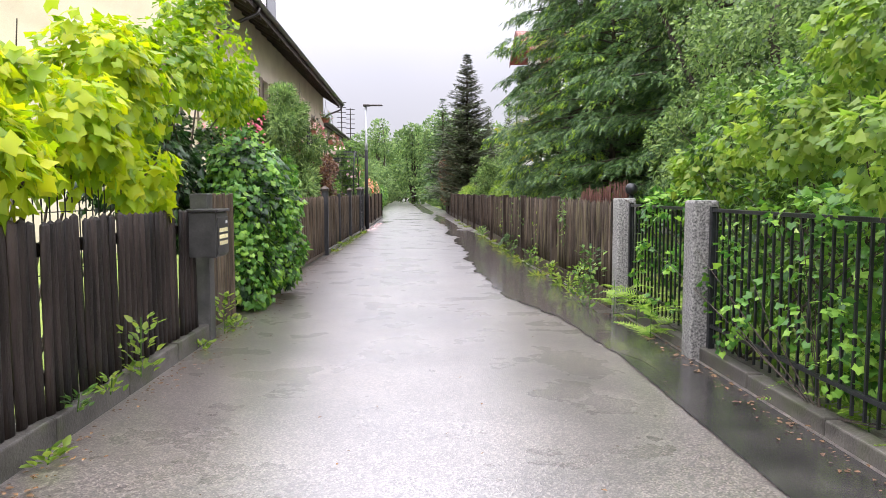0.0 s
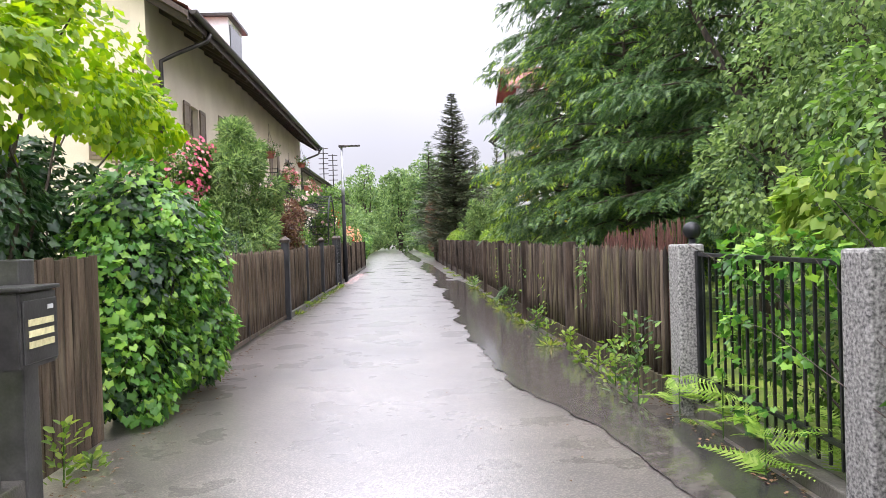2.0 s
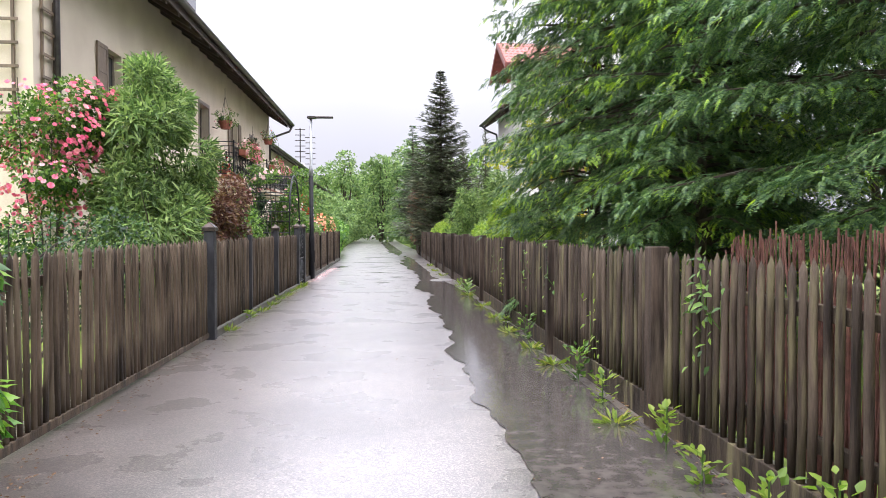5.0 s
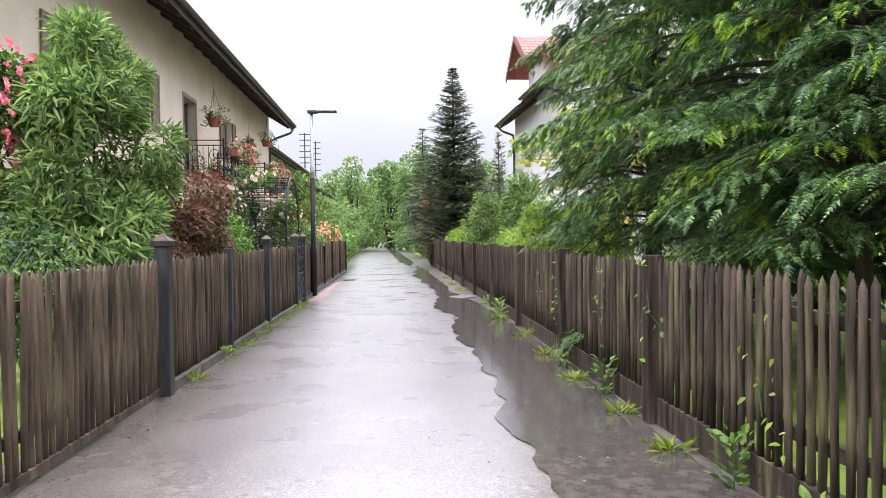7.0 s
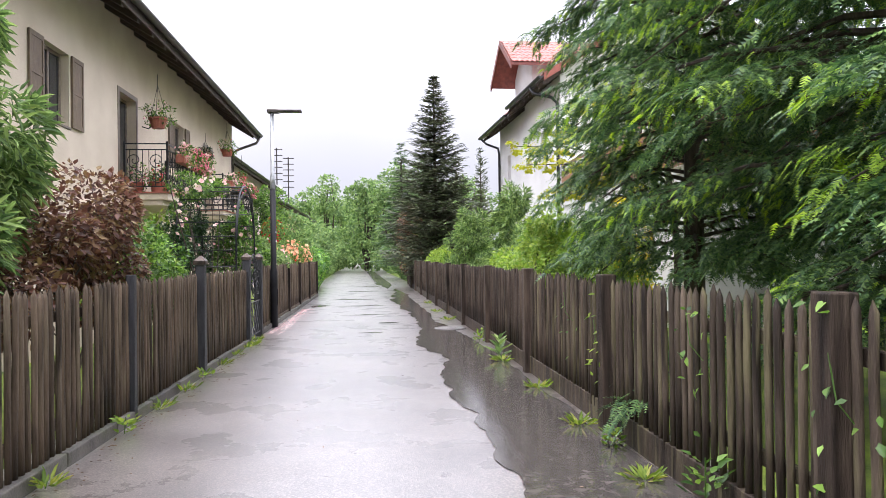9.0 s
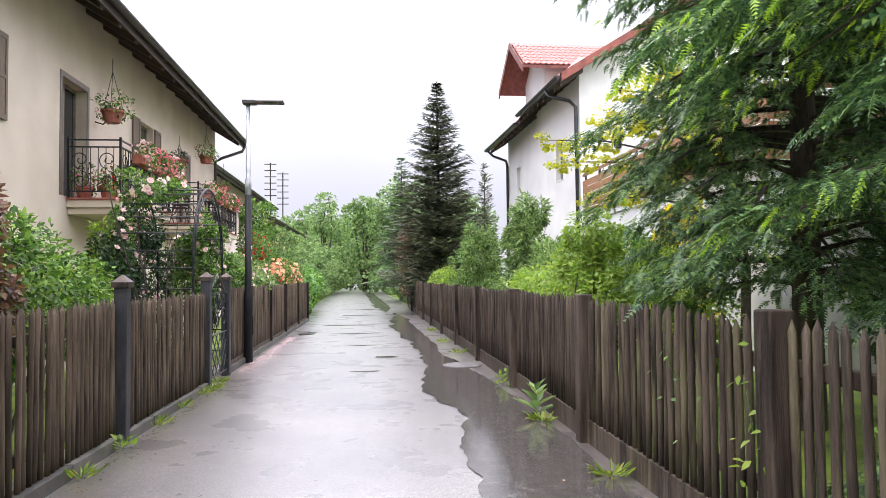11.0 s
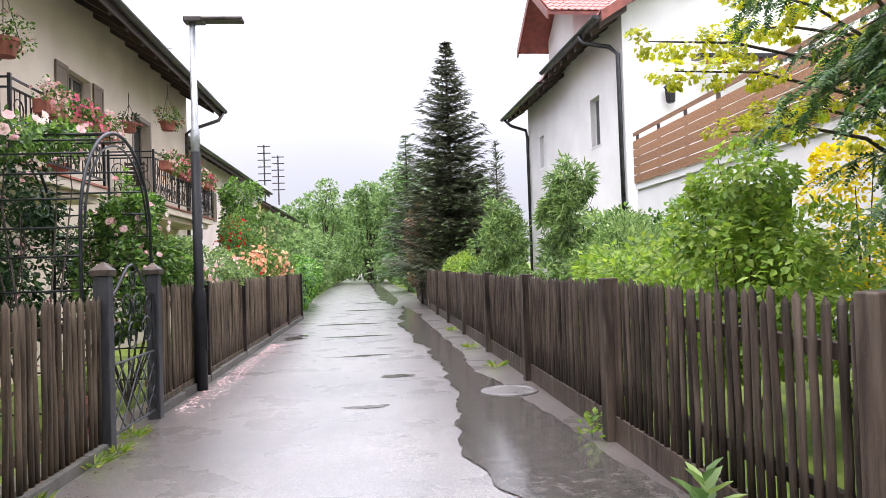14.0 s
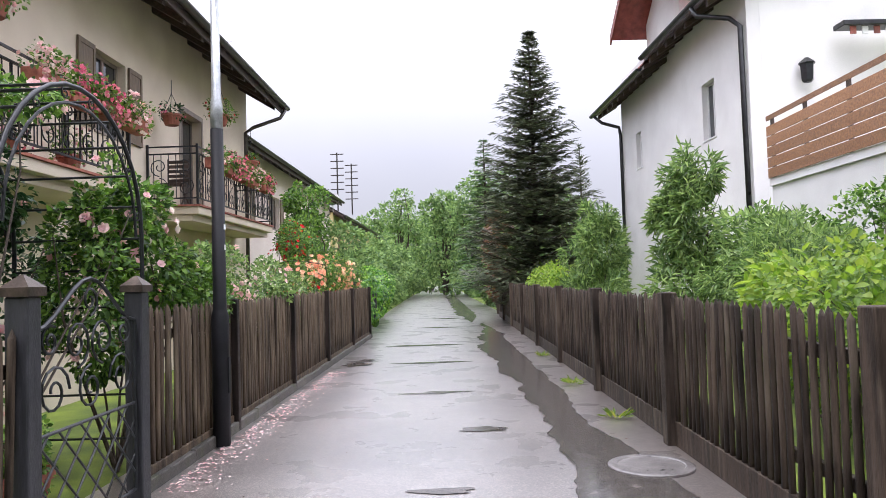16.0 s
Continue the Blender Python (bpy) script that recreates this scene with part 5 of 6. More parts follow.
ivy = thing("ivy_column", (-2.3, 9.25, 0), "thick glossy ivy smothering the gate post", "ivy")
stems("stem", (0, 0, 0), [(0.1, -0.5, 1.8), (0.2, 0.5, 1.8), (0.3, 0, 1.2)], 0.03, BARK, ivy)
ivb = [(0.0, -0.45, 0.55, 0.52, 0.85, 0.62), (0.02, -0.2, 1.25, 0.56, 0.95, 0.6), (0.06, 0.1, 1.75, 0.52, 1.0, 0.5), (0.1, 0.7, 0.6, 0.50, 0.75, 0.65), (0.12, 0.75, 1.3, 0.5, 0.75, 0.6)]
foliage("foliage", ivb, 7800, LOBED, 0.10, L_IVY, ivy, droop=1.3, wild=0.6, lumps=30, lump=0.42)
# inner leaves take a darker green: shade inside the ivy is in the colour
foliage("shaded_inner_foliage", [(x, y, z, a * 0.8, b * 0.85, c * 0.85) for x, y, z, a, b, c in ivb], 3600, LOBED, 0.11, L_IVYD, ivy, droop=1.2, wild=0.5, lumps=20)
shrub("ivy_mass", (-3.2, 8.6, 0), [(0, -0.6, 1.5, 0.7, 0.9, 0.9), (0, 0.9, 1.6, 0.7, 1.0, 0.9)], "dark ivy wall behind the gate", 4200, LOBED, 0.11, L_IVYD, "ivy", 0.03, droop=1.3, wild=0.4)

rose = shrub("rose_bush", (-4.5, 16.6, 0), [(0, 0, 1.5, 0.7, 0.8, 1.0), (0.1, -0.2, 2.6, 0.75, 0.8, 0.75), (0.2, 0.4, 3.1, 0.5, 0.6, 0.6)], "climbing rose bush covered in pink blooms", 10500, LEAF, 0.065, L_MID, "rose bush")
blossoms("blossoms", [(0.1, -0.3, 2.6, 0.85, 0.9, 0.85), (0.25, 0.2, 3.0, 0.65, 0.7, 0.65), (0.1, -0.2, 1.9, 0.8, 0.8, 0.7)], 620, 0.062, F_PINK, rose, 14, label="clusters of pink roses")
shrub("tall_shrub", (-3.4, 17.4, 0), [(0, 0, 1.3, 0.85, 1.6, 1.2), (0.05, 0.1, 2.5, 0.8, 1.45, 1.05), (0.0, 0.2, 3.4, 0.55, 0.95, 0.6)], "tall grey-green shrub with long narrow leaves", 21000, LONG, 0.17, L_GREY, droop=0.5, wild=0.7, lumps=30, lump=0.36)
shrub("clipped_hedge", (-3.1, 12.4, 0), [(0, k, 1.12, 0.4, 0.75, 0.68) for k in (-2.2, -1.1, 0, 1.1, 2.0, 3.0)], "dark clipped evergreen hedge behind fence", 6000, LEAF, 0.05, L_IVYD, "hedge", wild=0.8)
shrub("bronze_shrub", (-3.0, 19.2, 0), [(0, -0.4, 1.6, 0.6, 0.9, 0.75), (0.05, 0.5, 1.9, 0.55, 0.8, 0.7), (0, 1.1, 1.4, 0.5, 0.6, 0.6), (0.05, -1.1, 1.35, 0.5, 0.6, 0.5)], "bronze-red leaved shrub behind wooden fence", 8500, LEAF, 0.075, L_RED, lumps=22)
shrub("green_shrub", (-3.2, 21.4, 0), [(0, -0.4, 1.5, 0.7, 0.9, 0.85), (0, 0.7, 1.4, 0.65, 0.9, 0.75)], "bright green rounded garden shrub", 6500, LEAF, 0.065, L_MID, lumps=22)
shrub("green_shrub", (-3.9, 23.6, 0), [(0, -0.5, 1.1, 0.6, 0.9, 0.6), (0, 0.7, 1.2, 0.6, 0.8, 0.6)], "fresh green shrub below the balcony", 4200, LEAF, 0.075, L_LIGHT, lumps=20)
shrub("climber", (-4.2, 26.0, 0), [(0, 0, 1.3, 0.25, 0.3, 0.9), (0.05, 0.1, 2.0, 0.2, 0.22, 0.5)], "yellow-green climber beside the arch", 900, LEAF, 0.10, L_LIGHT, "climber", 0.012, droop=0.9)
def rose_bush(at, blobs, label, n, m, petal, size=0.075, leaf=L_MID, name="rose_bush"):
    r = shrub(name, at, blobs, label, n, LEAF, 0.065, leaf, "rose bush")
    blossoms("blossoms", blobs, m, size, petal, r, 14)
    return r
rose_bush((-3.0, 25.4, 0), [(-0.4, 0.3, 2.95, 0.5, 0.6, 0.3), (-0.2, 0.9, 2.95, 0.4, 0.5, 0.22), (0.15, 1.75, 2.0, 0.3, 0.35, 0.7), (-0.6, -0.1, 2.0, 0.25, 0.3, 0.7)], "climbing rose crowning the arch, pale pink blooms", 3200, 70, F_PALE, 0.085)
rose_bush((-2.95, 27.4, 0), [(0, -0.4, 1.5, 0.4, 0.5, 0.8), (0.05, 0.5, 1.6, 0.45, 0.6, 0.6), (0.15, 0.2, 2.2, 0.3, 0.5, 0.4), (0.25, 1.2, 1.4, 0.35, 0.6, 0.4)], "rambling rose bush with pale pink blooms", 9000, 110, F_PALE, 0.062)
rose_bush((-3.7, 25.6, 0), [(0, -0.6, 1.5, 0.4, 0.5, 0.8), (0, 0.5, 1.7, 0.35, 0.6, 0.7), (-0.1, 1.5, 1.4, 0.4, 0.7, 0.9), (0.1, 2.6, 1.8, 0.4, 0.7, 0.8), (0, 0.9, 2.4, 0.35, 0.8, 0.4)], "dark-leaved rose with pale blooms behind arch", 9500, 80, F_PALE, 0.065, L_IVYD)
rose_bush((-2.95, 30.6, 0), [(0, -0.6, 1.55, 0.45, 0.9, 0.55), (0.1, 0.9, 1.5, 0.45, 1.0, 0.5), (0, 2.2, 1.45, 0.45, 0.9, 0.5)], "grey-green rose bush with pale blooms", 6000, 90, F_PALE, 0.07, L_GREY)
rose_bush((-3.5, 36.5, 0), [(0, 0, 2.1, 0.6, 0.9, 0.9), (-0.1, 0.9, 2.5, 0.5, 0.8, 0.6), (0, -0.2, 1.3, 0.5, 0.9, 0.9)], "tall climbing rose full of deep red blooms", 6500, 200, F_RED, 0.075)
rose_bush((-2.95, 37.6, 0), [(0.05, k, 1.68, 0.48, 1.0, 0.5) for k in (-2.6, -1.0, 0.6, 2.0)], "low hedge of peach and coral roses", 8000, 420, F_PEACH, 0.08)
rose_bush((-3.0, 36.2, 0), [(0.1, k, 1.35, 0.4, 1.0, 0.35) for k in (-2.0, 0.4)], "coral-red roses beside the fence", 1600, 70, F_RED, 0.07)
shrub("small_tree", (-4.7, 43.5, 0), [(0, 0, 3.0, 0.9, 1.3, 1.3), (0.1, -0.4, 4.0, 0.7, 1.0, 0.8), (0, 0.8, 2.0, 0.8, 1.0, 1.0)], "small light green garden tree", 6000, LEAF, 0.12, L_MID, "tree", 0.06)
shrub("ivy_hedge", (-3.15, 47.6, 0), [(0, k, 1.1, 0.55, 1.1, 1.05) for k in (-4.6, -3.4, -2.0, 0, 2)] + [(-1.2, -4.6, 1.2, 0.9, 0.8, 1.0)], "dense green ivy hedge at the lane edge", 9000, LOBED, 0.13, L_IVY, "hedge", droop=1.2, wild=0.4)
for k in range(7):
    shrub("roadside_bush", (-4.6 - 0.05 * k, 55.5 + k * 6.5, 0), [(0, -1.5, 1.5, 1.1, 2.2, 1.6), (0.0, 1.5, 2.0 + 0.4 * (k % 3), 1.2, 2.2, 1.7 + 0.3 * (k % 2)), (-1.0, 0, 2.9, 1.3, 2.0, 1.5)], "leafy green bush lining the far lane", 4200, LEAF, 0.24, L_FAR, "bush", group="far lane bushes")

# ---- plants along the right side ----
shrub("overhanging_shrub", (3.35, 5.0, 0), [(-0.1, -1.5, 0.9, 0.75, 1.2, 0.95), (-0.1, 0.4, 0.9, 0.8, 1.2, 0.95), (-0.05, 2.2, 0.9, 0.75, 1.2, 0.95), (-0.1, 0.2, 1.9, 0.75, 1.2, 0.6), (0.1, -2.6, 1.8, 0.8, 1.2, 0.9), (-0.1, 1.7, 1.9, 0.7, 1.1, 0.7)], "lush garden shrub pushing through iron railing", 13000, LEAF, 0.075, L_MID, droop=0.8, lumps=34, lump=0.27)
shrub("bramble", (2.75, 6.0, 0), [(-0.1, -3.4, 0.8, 0.3, 0.9, 0.75), (-0.08, -1.5, 0.8, 0.32, 1.0, 0.75), (-0.08, 0.4, 0.8, 0.32, 1.0, 0.75), (-0.05, 1.6, 1.0, 0.35, 0.7, 0.6)], "bright bramble leaves climbing through the railing", 2600, LOBED, 0.095, L_IVY, "bramble", 0.012, droop=0.9, lump=0.3, lumps=24)
shrub("bramble", (3.0, 5.0, 0), [(-0.35, -1.4, 1.65, 0.45, 0.9, 0.35), (-0.2, 0.3, 1.85, 0.5, 0.9, 0.4), (0.0, -1.9, 2.3, 0.5, 0.8, 0.4), (0.1, -0.4, 2.5, 0.5, 0.9, 0.4), (-0.2, 1.8, 1.6, 0.4, 0.8, 0.3)], "arching bramble canes heavy with pale green leaves", 3400, LOBED, 0.10, L_LIGHT, "bramble", 0.014, droop=0.9, lump=0.28, lumps=26)
shrub("bramble", (2.42, 4.2, 0.08), [(-0.06, -1.6, 0.35, 0.1, 0.7, 0.3), (-0.04, 0.1, 0.5, 0.09, 0.6, 0.4), (-0.06, 1.2, 0.55, 0.1, 0.5, 0.45), (-0.06, 3.0, 0.5, 0.12, 0.7, 0.45), (-0.06, 0.2, 1.2, 0.1, 0.7, 0.14), (-0.06, 2.6, 1.22, 0.12, 0.6, 0.15)], "young bramble shoots in front of iron bars", 620, LOBED, 0.075, L_IVY, "bramble", 0.006, droop=0.6, lump=0.3)
shrub("nettle", (2.75, 3.6, 0), [(0, -0.5, 0.5, 0.2, 0.6, 0.5), (0.05, 0.4, 0.5, 0.2, 0.5, 0.5)], "bright green nettles behind the iron railing", 700, LEAF, 0.10, L_FERN, "plant", 0.008, droop=0.3, lump=0.3)
shrub("tall_shrub", (4.3, 7.6, 0), [(0, -1.5, 2.6, 1.1, 1.6, 1.2), (-0.2, 0.6, 2.9, 1.1, 1.6, 1.3), (0.3, 2.6, 2.6, 1.1, 1.5, 1.3), (-0.5, 1.8, 2.0, 0.8, 1.2, 0.8)], "tall light-leaved garden shrub", 17000, LEAF, 0.07, L_GREY, droop=0.6, lumps=48, lump=0.24)
shrub("broadleaf_tree", (5.6, 9.6, 0), [(0, -2.6, 4.6, 1.8, 2.2, 1.7), (-0.4, 0.4, 5.0, 1.9, 2.2, 1.8), (0.4, -4.5, 4.0, 1.8, 2.0, 1.7), (-0.8, -1.0, 3.4, 1.3, 2.0, 1.1), (-0.6, 2.6, 4.6, 1.4, 1.8, 1.6)], "dense broadleaf tree above the garden", 26000, LEAF, 0.08, L_GREY, "tree", 0.14, droop=0.7, lumps=60, lump=0.22)
hemlock((5.0, 17.4, 0), 11.5, 3.6, "large dark hemlock with drooping feathery boughs", 200, 0.07, 0.30)
hemlock((4.5, 21.7, 0), 10.5, 2.5, "dark hemlock hanging low over the fence", 190, 0.13, 0.14, power=0.42)
hemlock((5.3, 12.8, 0), 9.5, 2.9, "tall dark hemlock beside the shrubs", 110, 0.13, 0.14)
hemlock((4.0, 15.2, 0), 5.4, 1.75, "smaller hemlock with yellow-green tips over the fence", 80, 0.27, 0.7)
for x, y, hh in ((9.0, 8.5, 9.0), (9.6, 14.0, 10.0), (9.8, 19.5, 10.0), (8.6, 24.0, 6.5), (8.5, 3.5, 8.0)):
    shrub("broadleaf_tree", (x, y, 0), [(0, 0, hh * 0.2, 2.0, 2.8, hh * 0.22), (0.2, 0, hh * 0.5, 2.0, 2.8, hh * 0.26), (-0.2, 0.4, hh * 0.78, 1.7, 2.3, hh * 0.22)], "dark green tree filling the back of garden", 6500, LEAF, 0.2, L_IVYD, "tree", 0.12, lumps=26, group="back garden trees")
conifer("spruce_tree", (2.75, 46.3, 0), 10.35, 2.75, "tall dark spruce with ragged boughs", L_SPR, 36, 12, SPRUCE_SPRAY, 0.36, 0.10, -0.22, 0.03, 0.86, None, 44, 0.05, 0.14, 0.5)
conifer("spruce_tree", (1.6, 62.0, 0), 9.6, 2.2, "distant dark green conifer", L_HEM, 24, 10, SPRUCE_SPRAY, 0.5, 0.4, 0.3, 0.06, 0.8, None, 16, 0.05, 0.14)
for x, y, h in ((7.8, 66.0, 9.8), (5.7, 64.0, 9.0)):
    conifer("cypress_tree", (x, y, 0), h, 0.9, "slim dark distant cypress tree", L_SPR, 24, 8, SPRUCE_SPRAY, 0.5, 0.8, 0.2, 0.05, 0.6, None, 6, -0.5, 0.1)
for at, hh, n in (((4.3, 34.2, 0), 3.9, 6800), ((3.3, 38.5, 0), 3.2, 4200), ((4.0, 41.0, 0), 3.4, 3800)):
    shrub("willow_shrub", at, [(0, 0, hh * 0.3, 0.75, 0.9, hh * 0.3), (0.05, 0.1, hh * 0.62, 0.72, 0.85, hh * 0.28), (0, -0.1, hh * 0.86, 0.45, 0.5, hh * 0.16)], "tall willow-like shrub with narrow leaves", n, LONG, 0.22, L_GREY, droop=0.25, wild=0.8, lumps=22, lump=0.34, group="willow shrubs")
shrub("bushy_shrub", (3.6, 28.4, 0), [(0, -0.6, 0.9, 0.8, 1.0, 0.85), (0.2, 0.9, 1.3, 0.8, 1.0, 0.8)], "fine-leaved grey-green garden shrub", 7000, LONG, 0.12, L_GREY, lumps=24)
shrub("bushy_shrub", (5.2, 29.6, 0), [(0, -0.8, 1.4, 0.8, 1.0, 1.2), (0.1, 0.8, 1.6, 0.8, 1.0, 1.1)], "loose leafy garden shrub before the annex", 5200, LEAF, 0.085, L_MID, lumps=26, lump=0.34)
shrub("bushy_shrub", (4.2, 24.6, 0), [(0, -0.5, 0.9, 0.8, 0.9, 0.8), (0.1, 0.7, 1.2, 0.8, 0.9, 0.8)], "low yellow-green shrub beside the lawn", 5200, LEAF, 0.08, L_LIGHT, lumps=24)
shrub("bushy_shrub", (5.2, 33.0, 0), [(0, -1.0, 1.4, 0.8, 1.1, 1.0), (0.1, 0.8, 1.5, 0.8, 1.0, 1.1)], "leafy mid-green shrub by the white wall", 5500, LEAF, 0.1, L_MID, lumps=24)
shrub("bushy_shrub", (4.3, 30.8, 0), [(0, -0.6, 1.2, 0.8, 1.0, 1.0), (0.1, 0.8, 1.5, 0.8, 1.0, 0.95)], "soft grey-green bushy shrub", 7500, LONG, 0.15, L_GREY, lumps=24)
shrub("bushy_shrub", (3.0, 24.2, 0), [(0, -0.4, 1.2, 0.55, 0.7, 0.7), (0.1, 0.4, 1.6, 0.6, 0.7, 0.6), (0.0, 0.0, 2.1, 0.45, 0.5, 0.4)], "fresh light-green bush leaning on the fence", 6000, LEAF, 0.075, L_LIGHT, lumps=24, lump=0.32, droop=0.6)
shrub("golden_shrub", (3.1, 26.6, 0), [(0, -1.2, 1.0, 0.7, 1.1, 0.8), (0, 0.6, 1.1, 0.7, 1.1, 0.75)], "low golden-green shrub behind fence", 4600, LEAF, 0.09, L_LIGHT, lumps=22)
shrub("golden_bush", (5.1, 25.8, 0), [(0, 0, 2.2, 0.5, 0.5, 0.55), (0.1, 0, 1.2, 0.5, 0.5, 0.7)], "bright yellow-leaved bush behind fence", 2600, LEAF, 0.07, L_YEL)
maple = thing("maple_tree", (5.9, 25.6, 0), "open golden-green maple branches reaching towards the fence", "tree")
bm, mb = bmesh.new(), []
tube(bm, [(0, 0, -0.05), (0.05, 0, 1.6), (-0.1, 0.05, 3.2), (-0.2, 0, 4.2)], 0.09, 8, 0.04)
for zs, tip in ((2.6, (-3.1, -0.7, 3.2)), (3.0, (-2.6, -1.2, 3.75)), (3.3, (-2.0, 0.4, 3.9)), (3.5, (-1.4, -1.0, 4.5)), (2.4, (-2.0, -0.2, 2.9)), (3.9, (-1.2, 0.5, 4.9)), (2.8, (-1.5, -1.5, 3.1)), (3.6, (-2.2, -0.6, 4.3)), (2.2, (-2.7, -0.9, 2.6)), (2.9, (-3.2, -0.3, 3.6))):
    a, c = Vector((-0.1, 0.02, zs)), Vector(tip)
    limb = [a, a.lerp(c, 0.35) + Vector((0, 0, 0.28)), a.lerp(c, 0.7) + Vector((0, 0, 0.22)), c]
    tube(bm, limb, 0.028, 6, 0.006)
    mb += [(*q, w, w, 0.16) for q, w in ((limb[1], 0.2), (limb[2], 0.32), (limb[2].lerp(c, 0.5), 0.32), (c, 0.25))]
part("trunk", bm, BARK, maple)
foliage("foliage", mb, 6000, LOBED, 0.062, leafy("golden_maple_leaves", (0.22, 0.26, 0.03), (0.36, 0.38, 0.04), (0.48, 0.44, 0.05), 0.4, 0.5), maple, droop=0.8, wild=0.6, lumps=8, lump=0.4, shell=0.8)
shrub("low_shrub", (2.6, 42.5, 0), [(0, -2, 1.0, 0.7, 1.3, 0.9), (0, 0, 1.1, 0.7, 1.3, 0.9), (0.4, 3.0, 1.0, 0.8, 1.6, 1.0)], "fresh green low shrubs behind fence", 6000, LEAF, 0.10, L_LIGHT, lumps=22)
shrub("copper_shrub", (1.6, 51.5, 0), [(0, 0, 2.0, 0.8, 1.2, 1.6), (0.2, 0.5, 3.6, 0.7, 1.0, 0.8)], "dark copper-leaved shrub at spruce foot", 3200, LEAF, 0.14, L_RED, stem=0.05)
for k in range(7):
    y = 55.5 + 6.5 * k
    shrub("roadside_bush", (road_edges(y)[1] + 1.1, y, 0), [(0, -1.5, 1.3, 0.9, 2.2, 1.4), (0.5, 1.5, 2.2, 1.3, 2.2, 1.9), (1.2, 0, 3.6, 1.5, 2.0, 1.8)], "leafy green bush lining the far lane", 4200, LEAF, 0.24, L_FAR, "bush", group="far lane bushes")
far = [(-6.0, 98, 11.5, 3.2), (-9.5, 104, 10.0, 3.4), (-1.5, 90, 10.2, 2.6), (1.6, 84, 11.0, 2.8), (4.5, 90, 12.0, 3.2), (-4.0, 120, 11, 4.0), (-0.5, 112, 12, 3.8), (-8, 135, 12, 4.5), (-13, 112, 10, 4.0), (8, 80, 9.5, 3.0), (-4, 150, 10, 4.5), (4, 128, 14, 4.5)]
for x, y, h, r in far:
    shrub("broadleaf_tree", (x, y, 0), [(0, 0, h * 0.45, r * 0.9, r, h * 0.25), (r * 0.3, 0, h * 0.68, r * 0.7, r * 0.8, h * 0.2), (-r * 0.35, 0.3, h * 0.75, r * 0.6, r * 0.7, h * 0.17), (0, 0, h * 0.9, r * 0.4, r * 0.5, h * 0.10), (0, -0.6, h * 0.18, r, r, h * 0.18)], "hazy green broadleaf tree at the lane's end", 5200, LEAF, 0.36, L_FAR, "tree", 0.16, lumps=22, lump=0.36, group="far trees")

# ---- weeds, ferns, petals and litter ----
def tuft(at, label, n, template, size, material, spread, h, name="weed", up=1.2):
    r = thing(name, at, label, "plant")
    a = rng.uniform(0, 2 * math.pi, n)
    d = np.stack((np.cos(a), np.sin(a), rng.uniform(0.2, 1.0, n) * up), 1)
    p = d * np.array((spread, spread, 0)) * rng.random((n, 1)) * 0.6 + np.stack((0 * a, 0 * a, rng.random(n) * h), 1)
    v, f = scatter(template, p, d, np.array((0, 0, 1.0)) + 0.3 * rng.normal(size=(n, 3)), size * rng.uniform(0.6, 1.2, n))
    part("leaves", mesh_from("leaves", v, f), material, r)
    part("stalk", tubes(([(0, 0, -0.01), (0.01, 0.01, max(0.04, h))], 0.005), n=4), L_MID, r)
    return r


for x, y, z, h, m in ((-2.04, 5.05, 0.12, 0.42, L_LIGHT), (-2.05, 7.2, 0, 0.4, L_LIGHT), (-2.06, 4.6, 0.12, 0.1, L_LIGHT), (-2.0, 3.7, 0, 0.08, L_LIGHT), (-2.05, 6.5, 0, 0.06, L_LIGHT), (-2.08, 4.2, 0.13, 0.1, L_MID), (-2.02, 7.5, 0, 0.1, L_LIGHT), (2.02, 8.9, 0, 0.55, L_MID), (2.05, 9.4, 0, 0.45, L_LIGHT), (2.02, 9.9, 0, 0.3, L_LIGHT), (2.0, 10.6, 0, 0.2, L_LIGHT), (2.02, 8.6, 0, 0.75, L_MID), (2.0, 13.4, 0, 0.35, L_MID), (1.95, 16.0, 0, 0.35, L_MID), (2.02, 11.2, 0, 0.3, L_LIGHT), (1.95, 17.6, 0, 0.12, L_LIGHT), (2.0, 12.6, 0, 0.25, L_LIGHT), (1.85, 24.7, 0, 0.2, L_LIGHT), (-2.2, 21.5, 0, 0.1, L_LIGHT), (-2.2, 18.6, 0, 0.14, L_LIGHT)):
    tuft((x, y, z), "leafy green weed sprouting at the fence foot", int(16 + h * 110), LEAF, 0.075, m, 0.14 + 0.2 * h, h)
for x, y in ((-2.2, 17.1), (-2.2, 19.6), (-2.2, 20.6), (-2.22, 22.6), (-2.24, 23.6), (-2.22, 24.6), (-2.26, 25.6), (-2.2, 25.0), (1.9, 15.3), (1.93, 14.2), (1.86, 18.3), (1.88, 20.1), (1.84, 22.2), (1.9, 11.9), (1.86, 16.7), (1.6, 35.0), (1.62, 31.5), (1.7, 29.0)):
    tuft((x, y, 0), "tuft of wet verge grass", 34, LONG, 0.13, L_GRASS, 0.18, 0.02, "grass_tuft")
for x, y, z in ((2.3, 7.6, 0.45), (2.35, 7.1, 0.5), (2.2, 8.15, 0.4), (2.5, 7.7, 0.7), (2.2, 6.8, 0.3), (2.5, 6.5, 0.4), (2.6, 4.6, 0.4), (2.6, 4.0, 0.5), (2.5, 3.3, 0.5)):
    tuft((x, y, 0), "arching bright green fern by the granite post", 11, FERN, 0.32, L_FERN, 0.06, z, "fern", 0.6)
mull = thing("broad_leaved_weed", (1.84, 22.5, 0), "pale broad-leaved weed growing from the fence foot", "plant")
a = np.linspace(0, 6.28, 14)
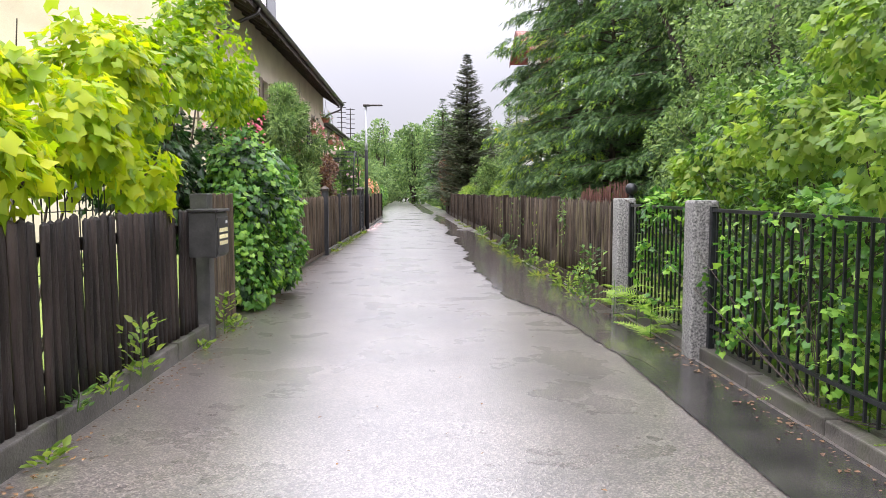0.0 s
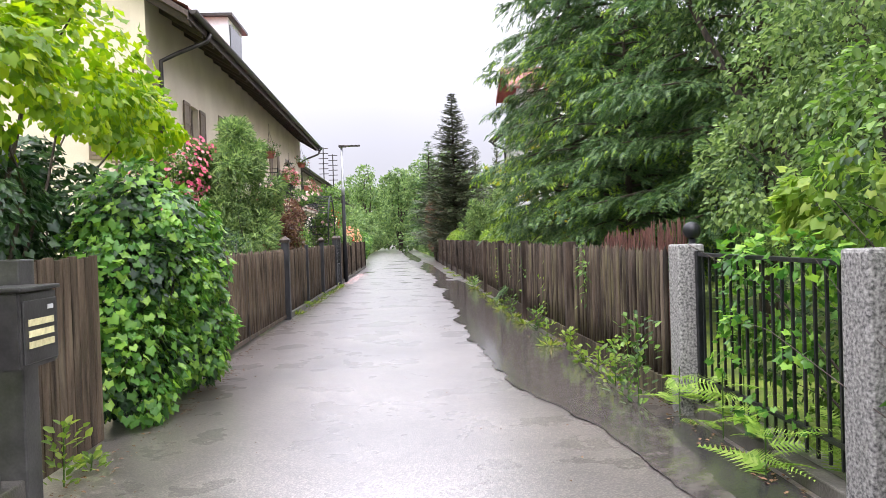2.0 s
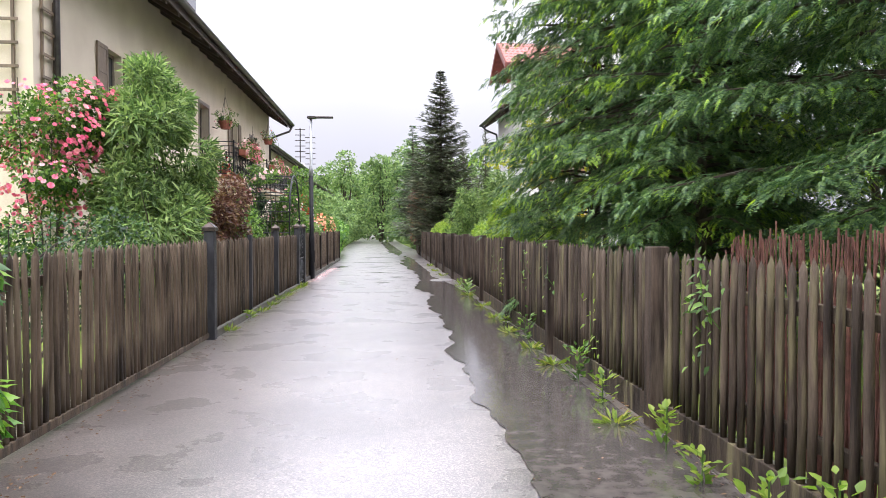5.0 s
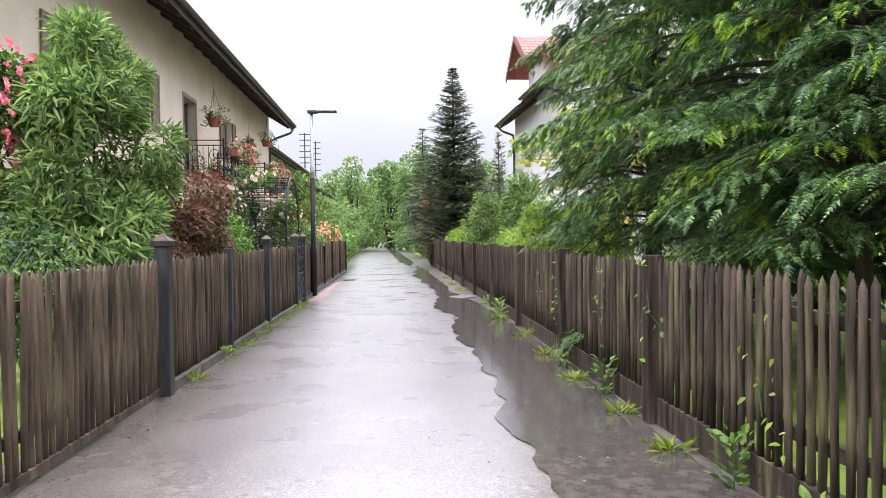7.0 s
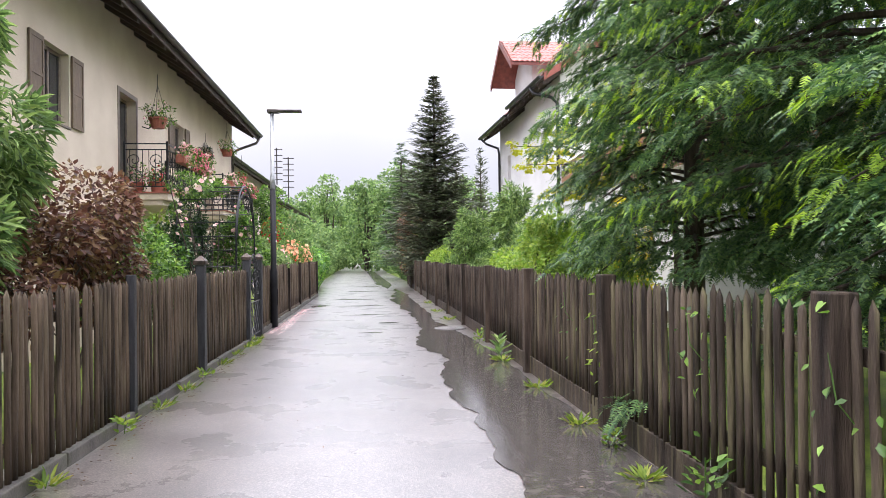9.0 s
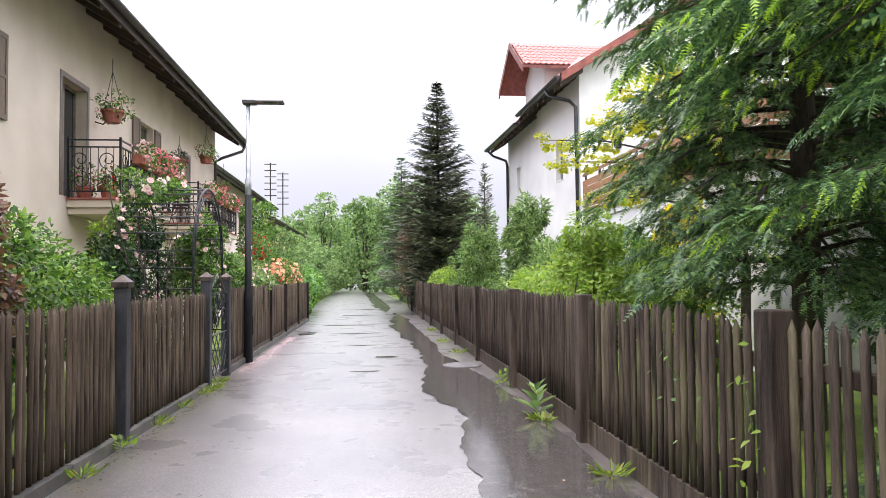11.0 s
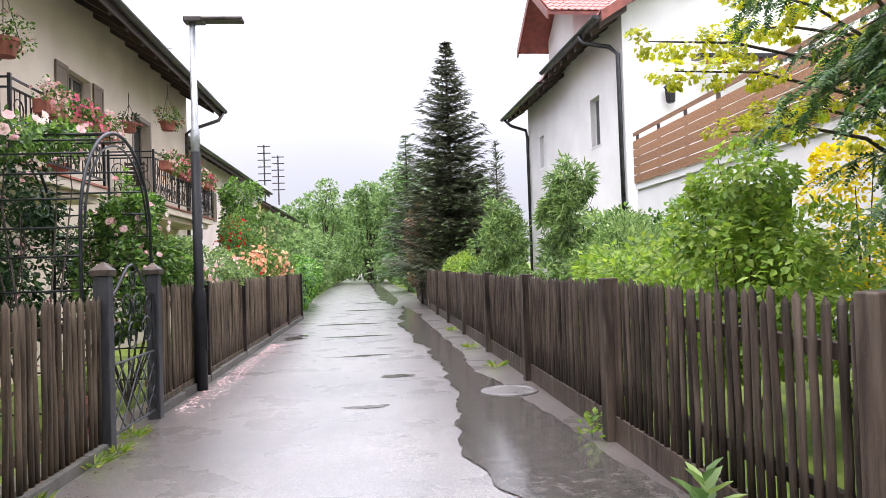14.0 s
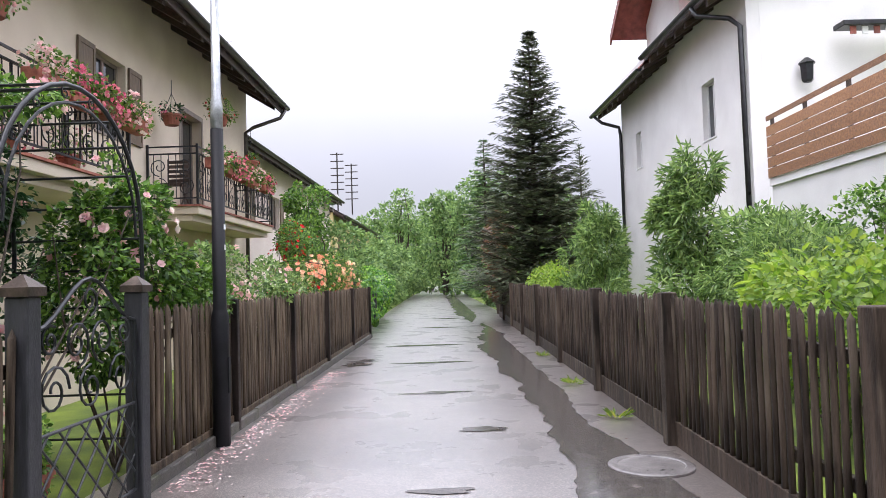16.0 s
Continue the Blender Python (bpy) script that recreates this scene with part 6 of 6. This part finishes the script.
v, f = scatter(t_leaf(0.2), np.stack((0 * a, 0 * a, np.linspace(0.02, 0.3, 14)), 1), np.stack((np.cos(a * 3), np.sin(a * 3), 0.5 + 0.1 * a), 1), np.tile((0, 0, 1.0), (14, 1)), np.linspace(0.3, 0.16, 14))
part("leaves", mesh_from("leaves", v, f), L_GREY, mull)
for y, z, n in ((10.9, 1.0, 60), (14.9, 0.9, 14), (16.3, 0.97, 16), (18.2, 0.75, 16), (19.2, 0.95, 8), (13.2, 0.5, 20)):
    c = thing("climber_sprig", (rx(y) - 0.02, y, z), "leafy climber sprig poking through the pales", "plant", "climber sprigs")
    p = rng.normal(size=(n, 3)) * np.array((0.03, 0.12, 0.2))
    p[:, 0] = -abs(p[:, 0])
    v, f = scatter(LEAF, p, np.array((-0.6, 0, -0.5)) + 0.6 * rng.normal(size=(n, 3)), np.array((-0.7, 0, 0.6)) + 0.2 * rng.normal(size=(n, 3)), 0.065 * rng.uniform(0.6, 1.2, n))
    part("leaves", mesh_from("leaves", v, f), L_LIGHT if z < 0.8 else L_MID, c)
    part("stalk", tubes(([(0.1, 0, -0.15), (-0.02, 0, 0), (-0.02, 0.05, 0.2)], 0.004), n=4), L_MID, c)


def litter(name, label, n, fx, y0, y1, size, material):
    y = rng.uniform(y0, y1, n)
    p = np.stack((fx(y, n), y, 0.010 + 0.004 * rng.random(n)), 1)
    v, f = scatter(LEAF, p, np.concatenate((rng.normal(size=(n, 2)), 0.05 * rng.normal(size=(n, 1))), 1), np.array((0, 0, 1.0)) + 0.15 * rng.normal(size=(n, 3)), size * rng.uniform(0.5, 1.3, n))
    return tagged(part(name, mesh_from(name, v, f), material, None), label, "litter", kind="stuff")


litter("fallen_leaves", "small fallen leaves on the wet asphalt", 420, lambda y, n: -2.05 + abs(rng.normal(size=n)) * 0.14, -1, 11, 0.035, DEBRIS)
litter("fallen_leaves", "small fallen leaves along the wooden fence", 500, lambda y, n: -2.2 + abs(rng.normal(size=n)) * 0.12, 10, 26, 0.03, DEBRIS)
litter("fallen_leaves", "scattered bits of leaf on the lane", 160, lambda y, n: rng.uniform(-1.9, 1.9, n), -1, 30, 0.025, DEBRIS)
litter("fallen_petals", "pale pink rose petals strewn below the fence", 850, lambda y, n: -2.24 + abs(rng.normal(size=n)) * 0.16, 26.6, 33.5, 0.036, F_PALE)
litter("fallen_leaves", "leaf litter under the iron railing", 500, lambda y, n: 2.2 + rng.normal(size=n) * 0.07, 0, 14, 0.035, DEBRIS)
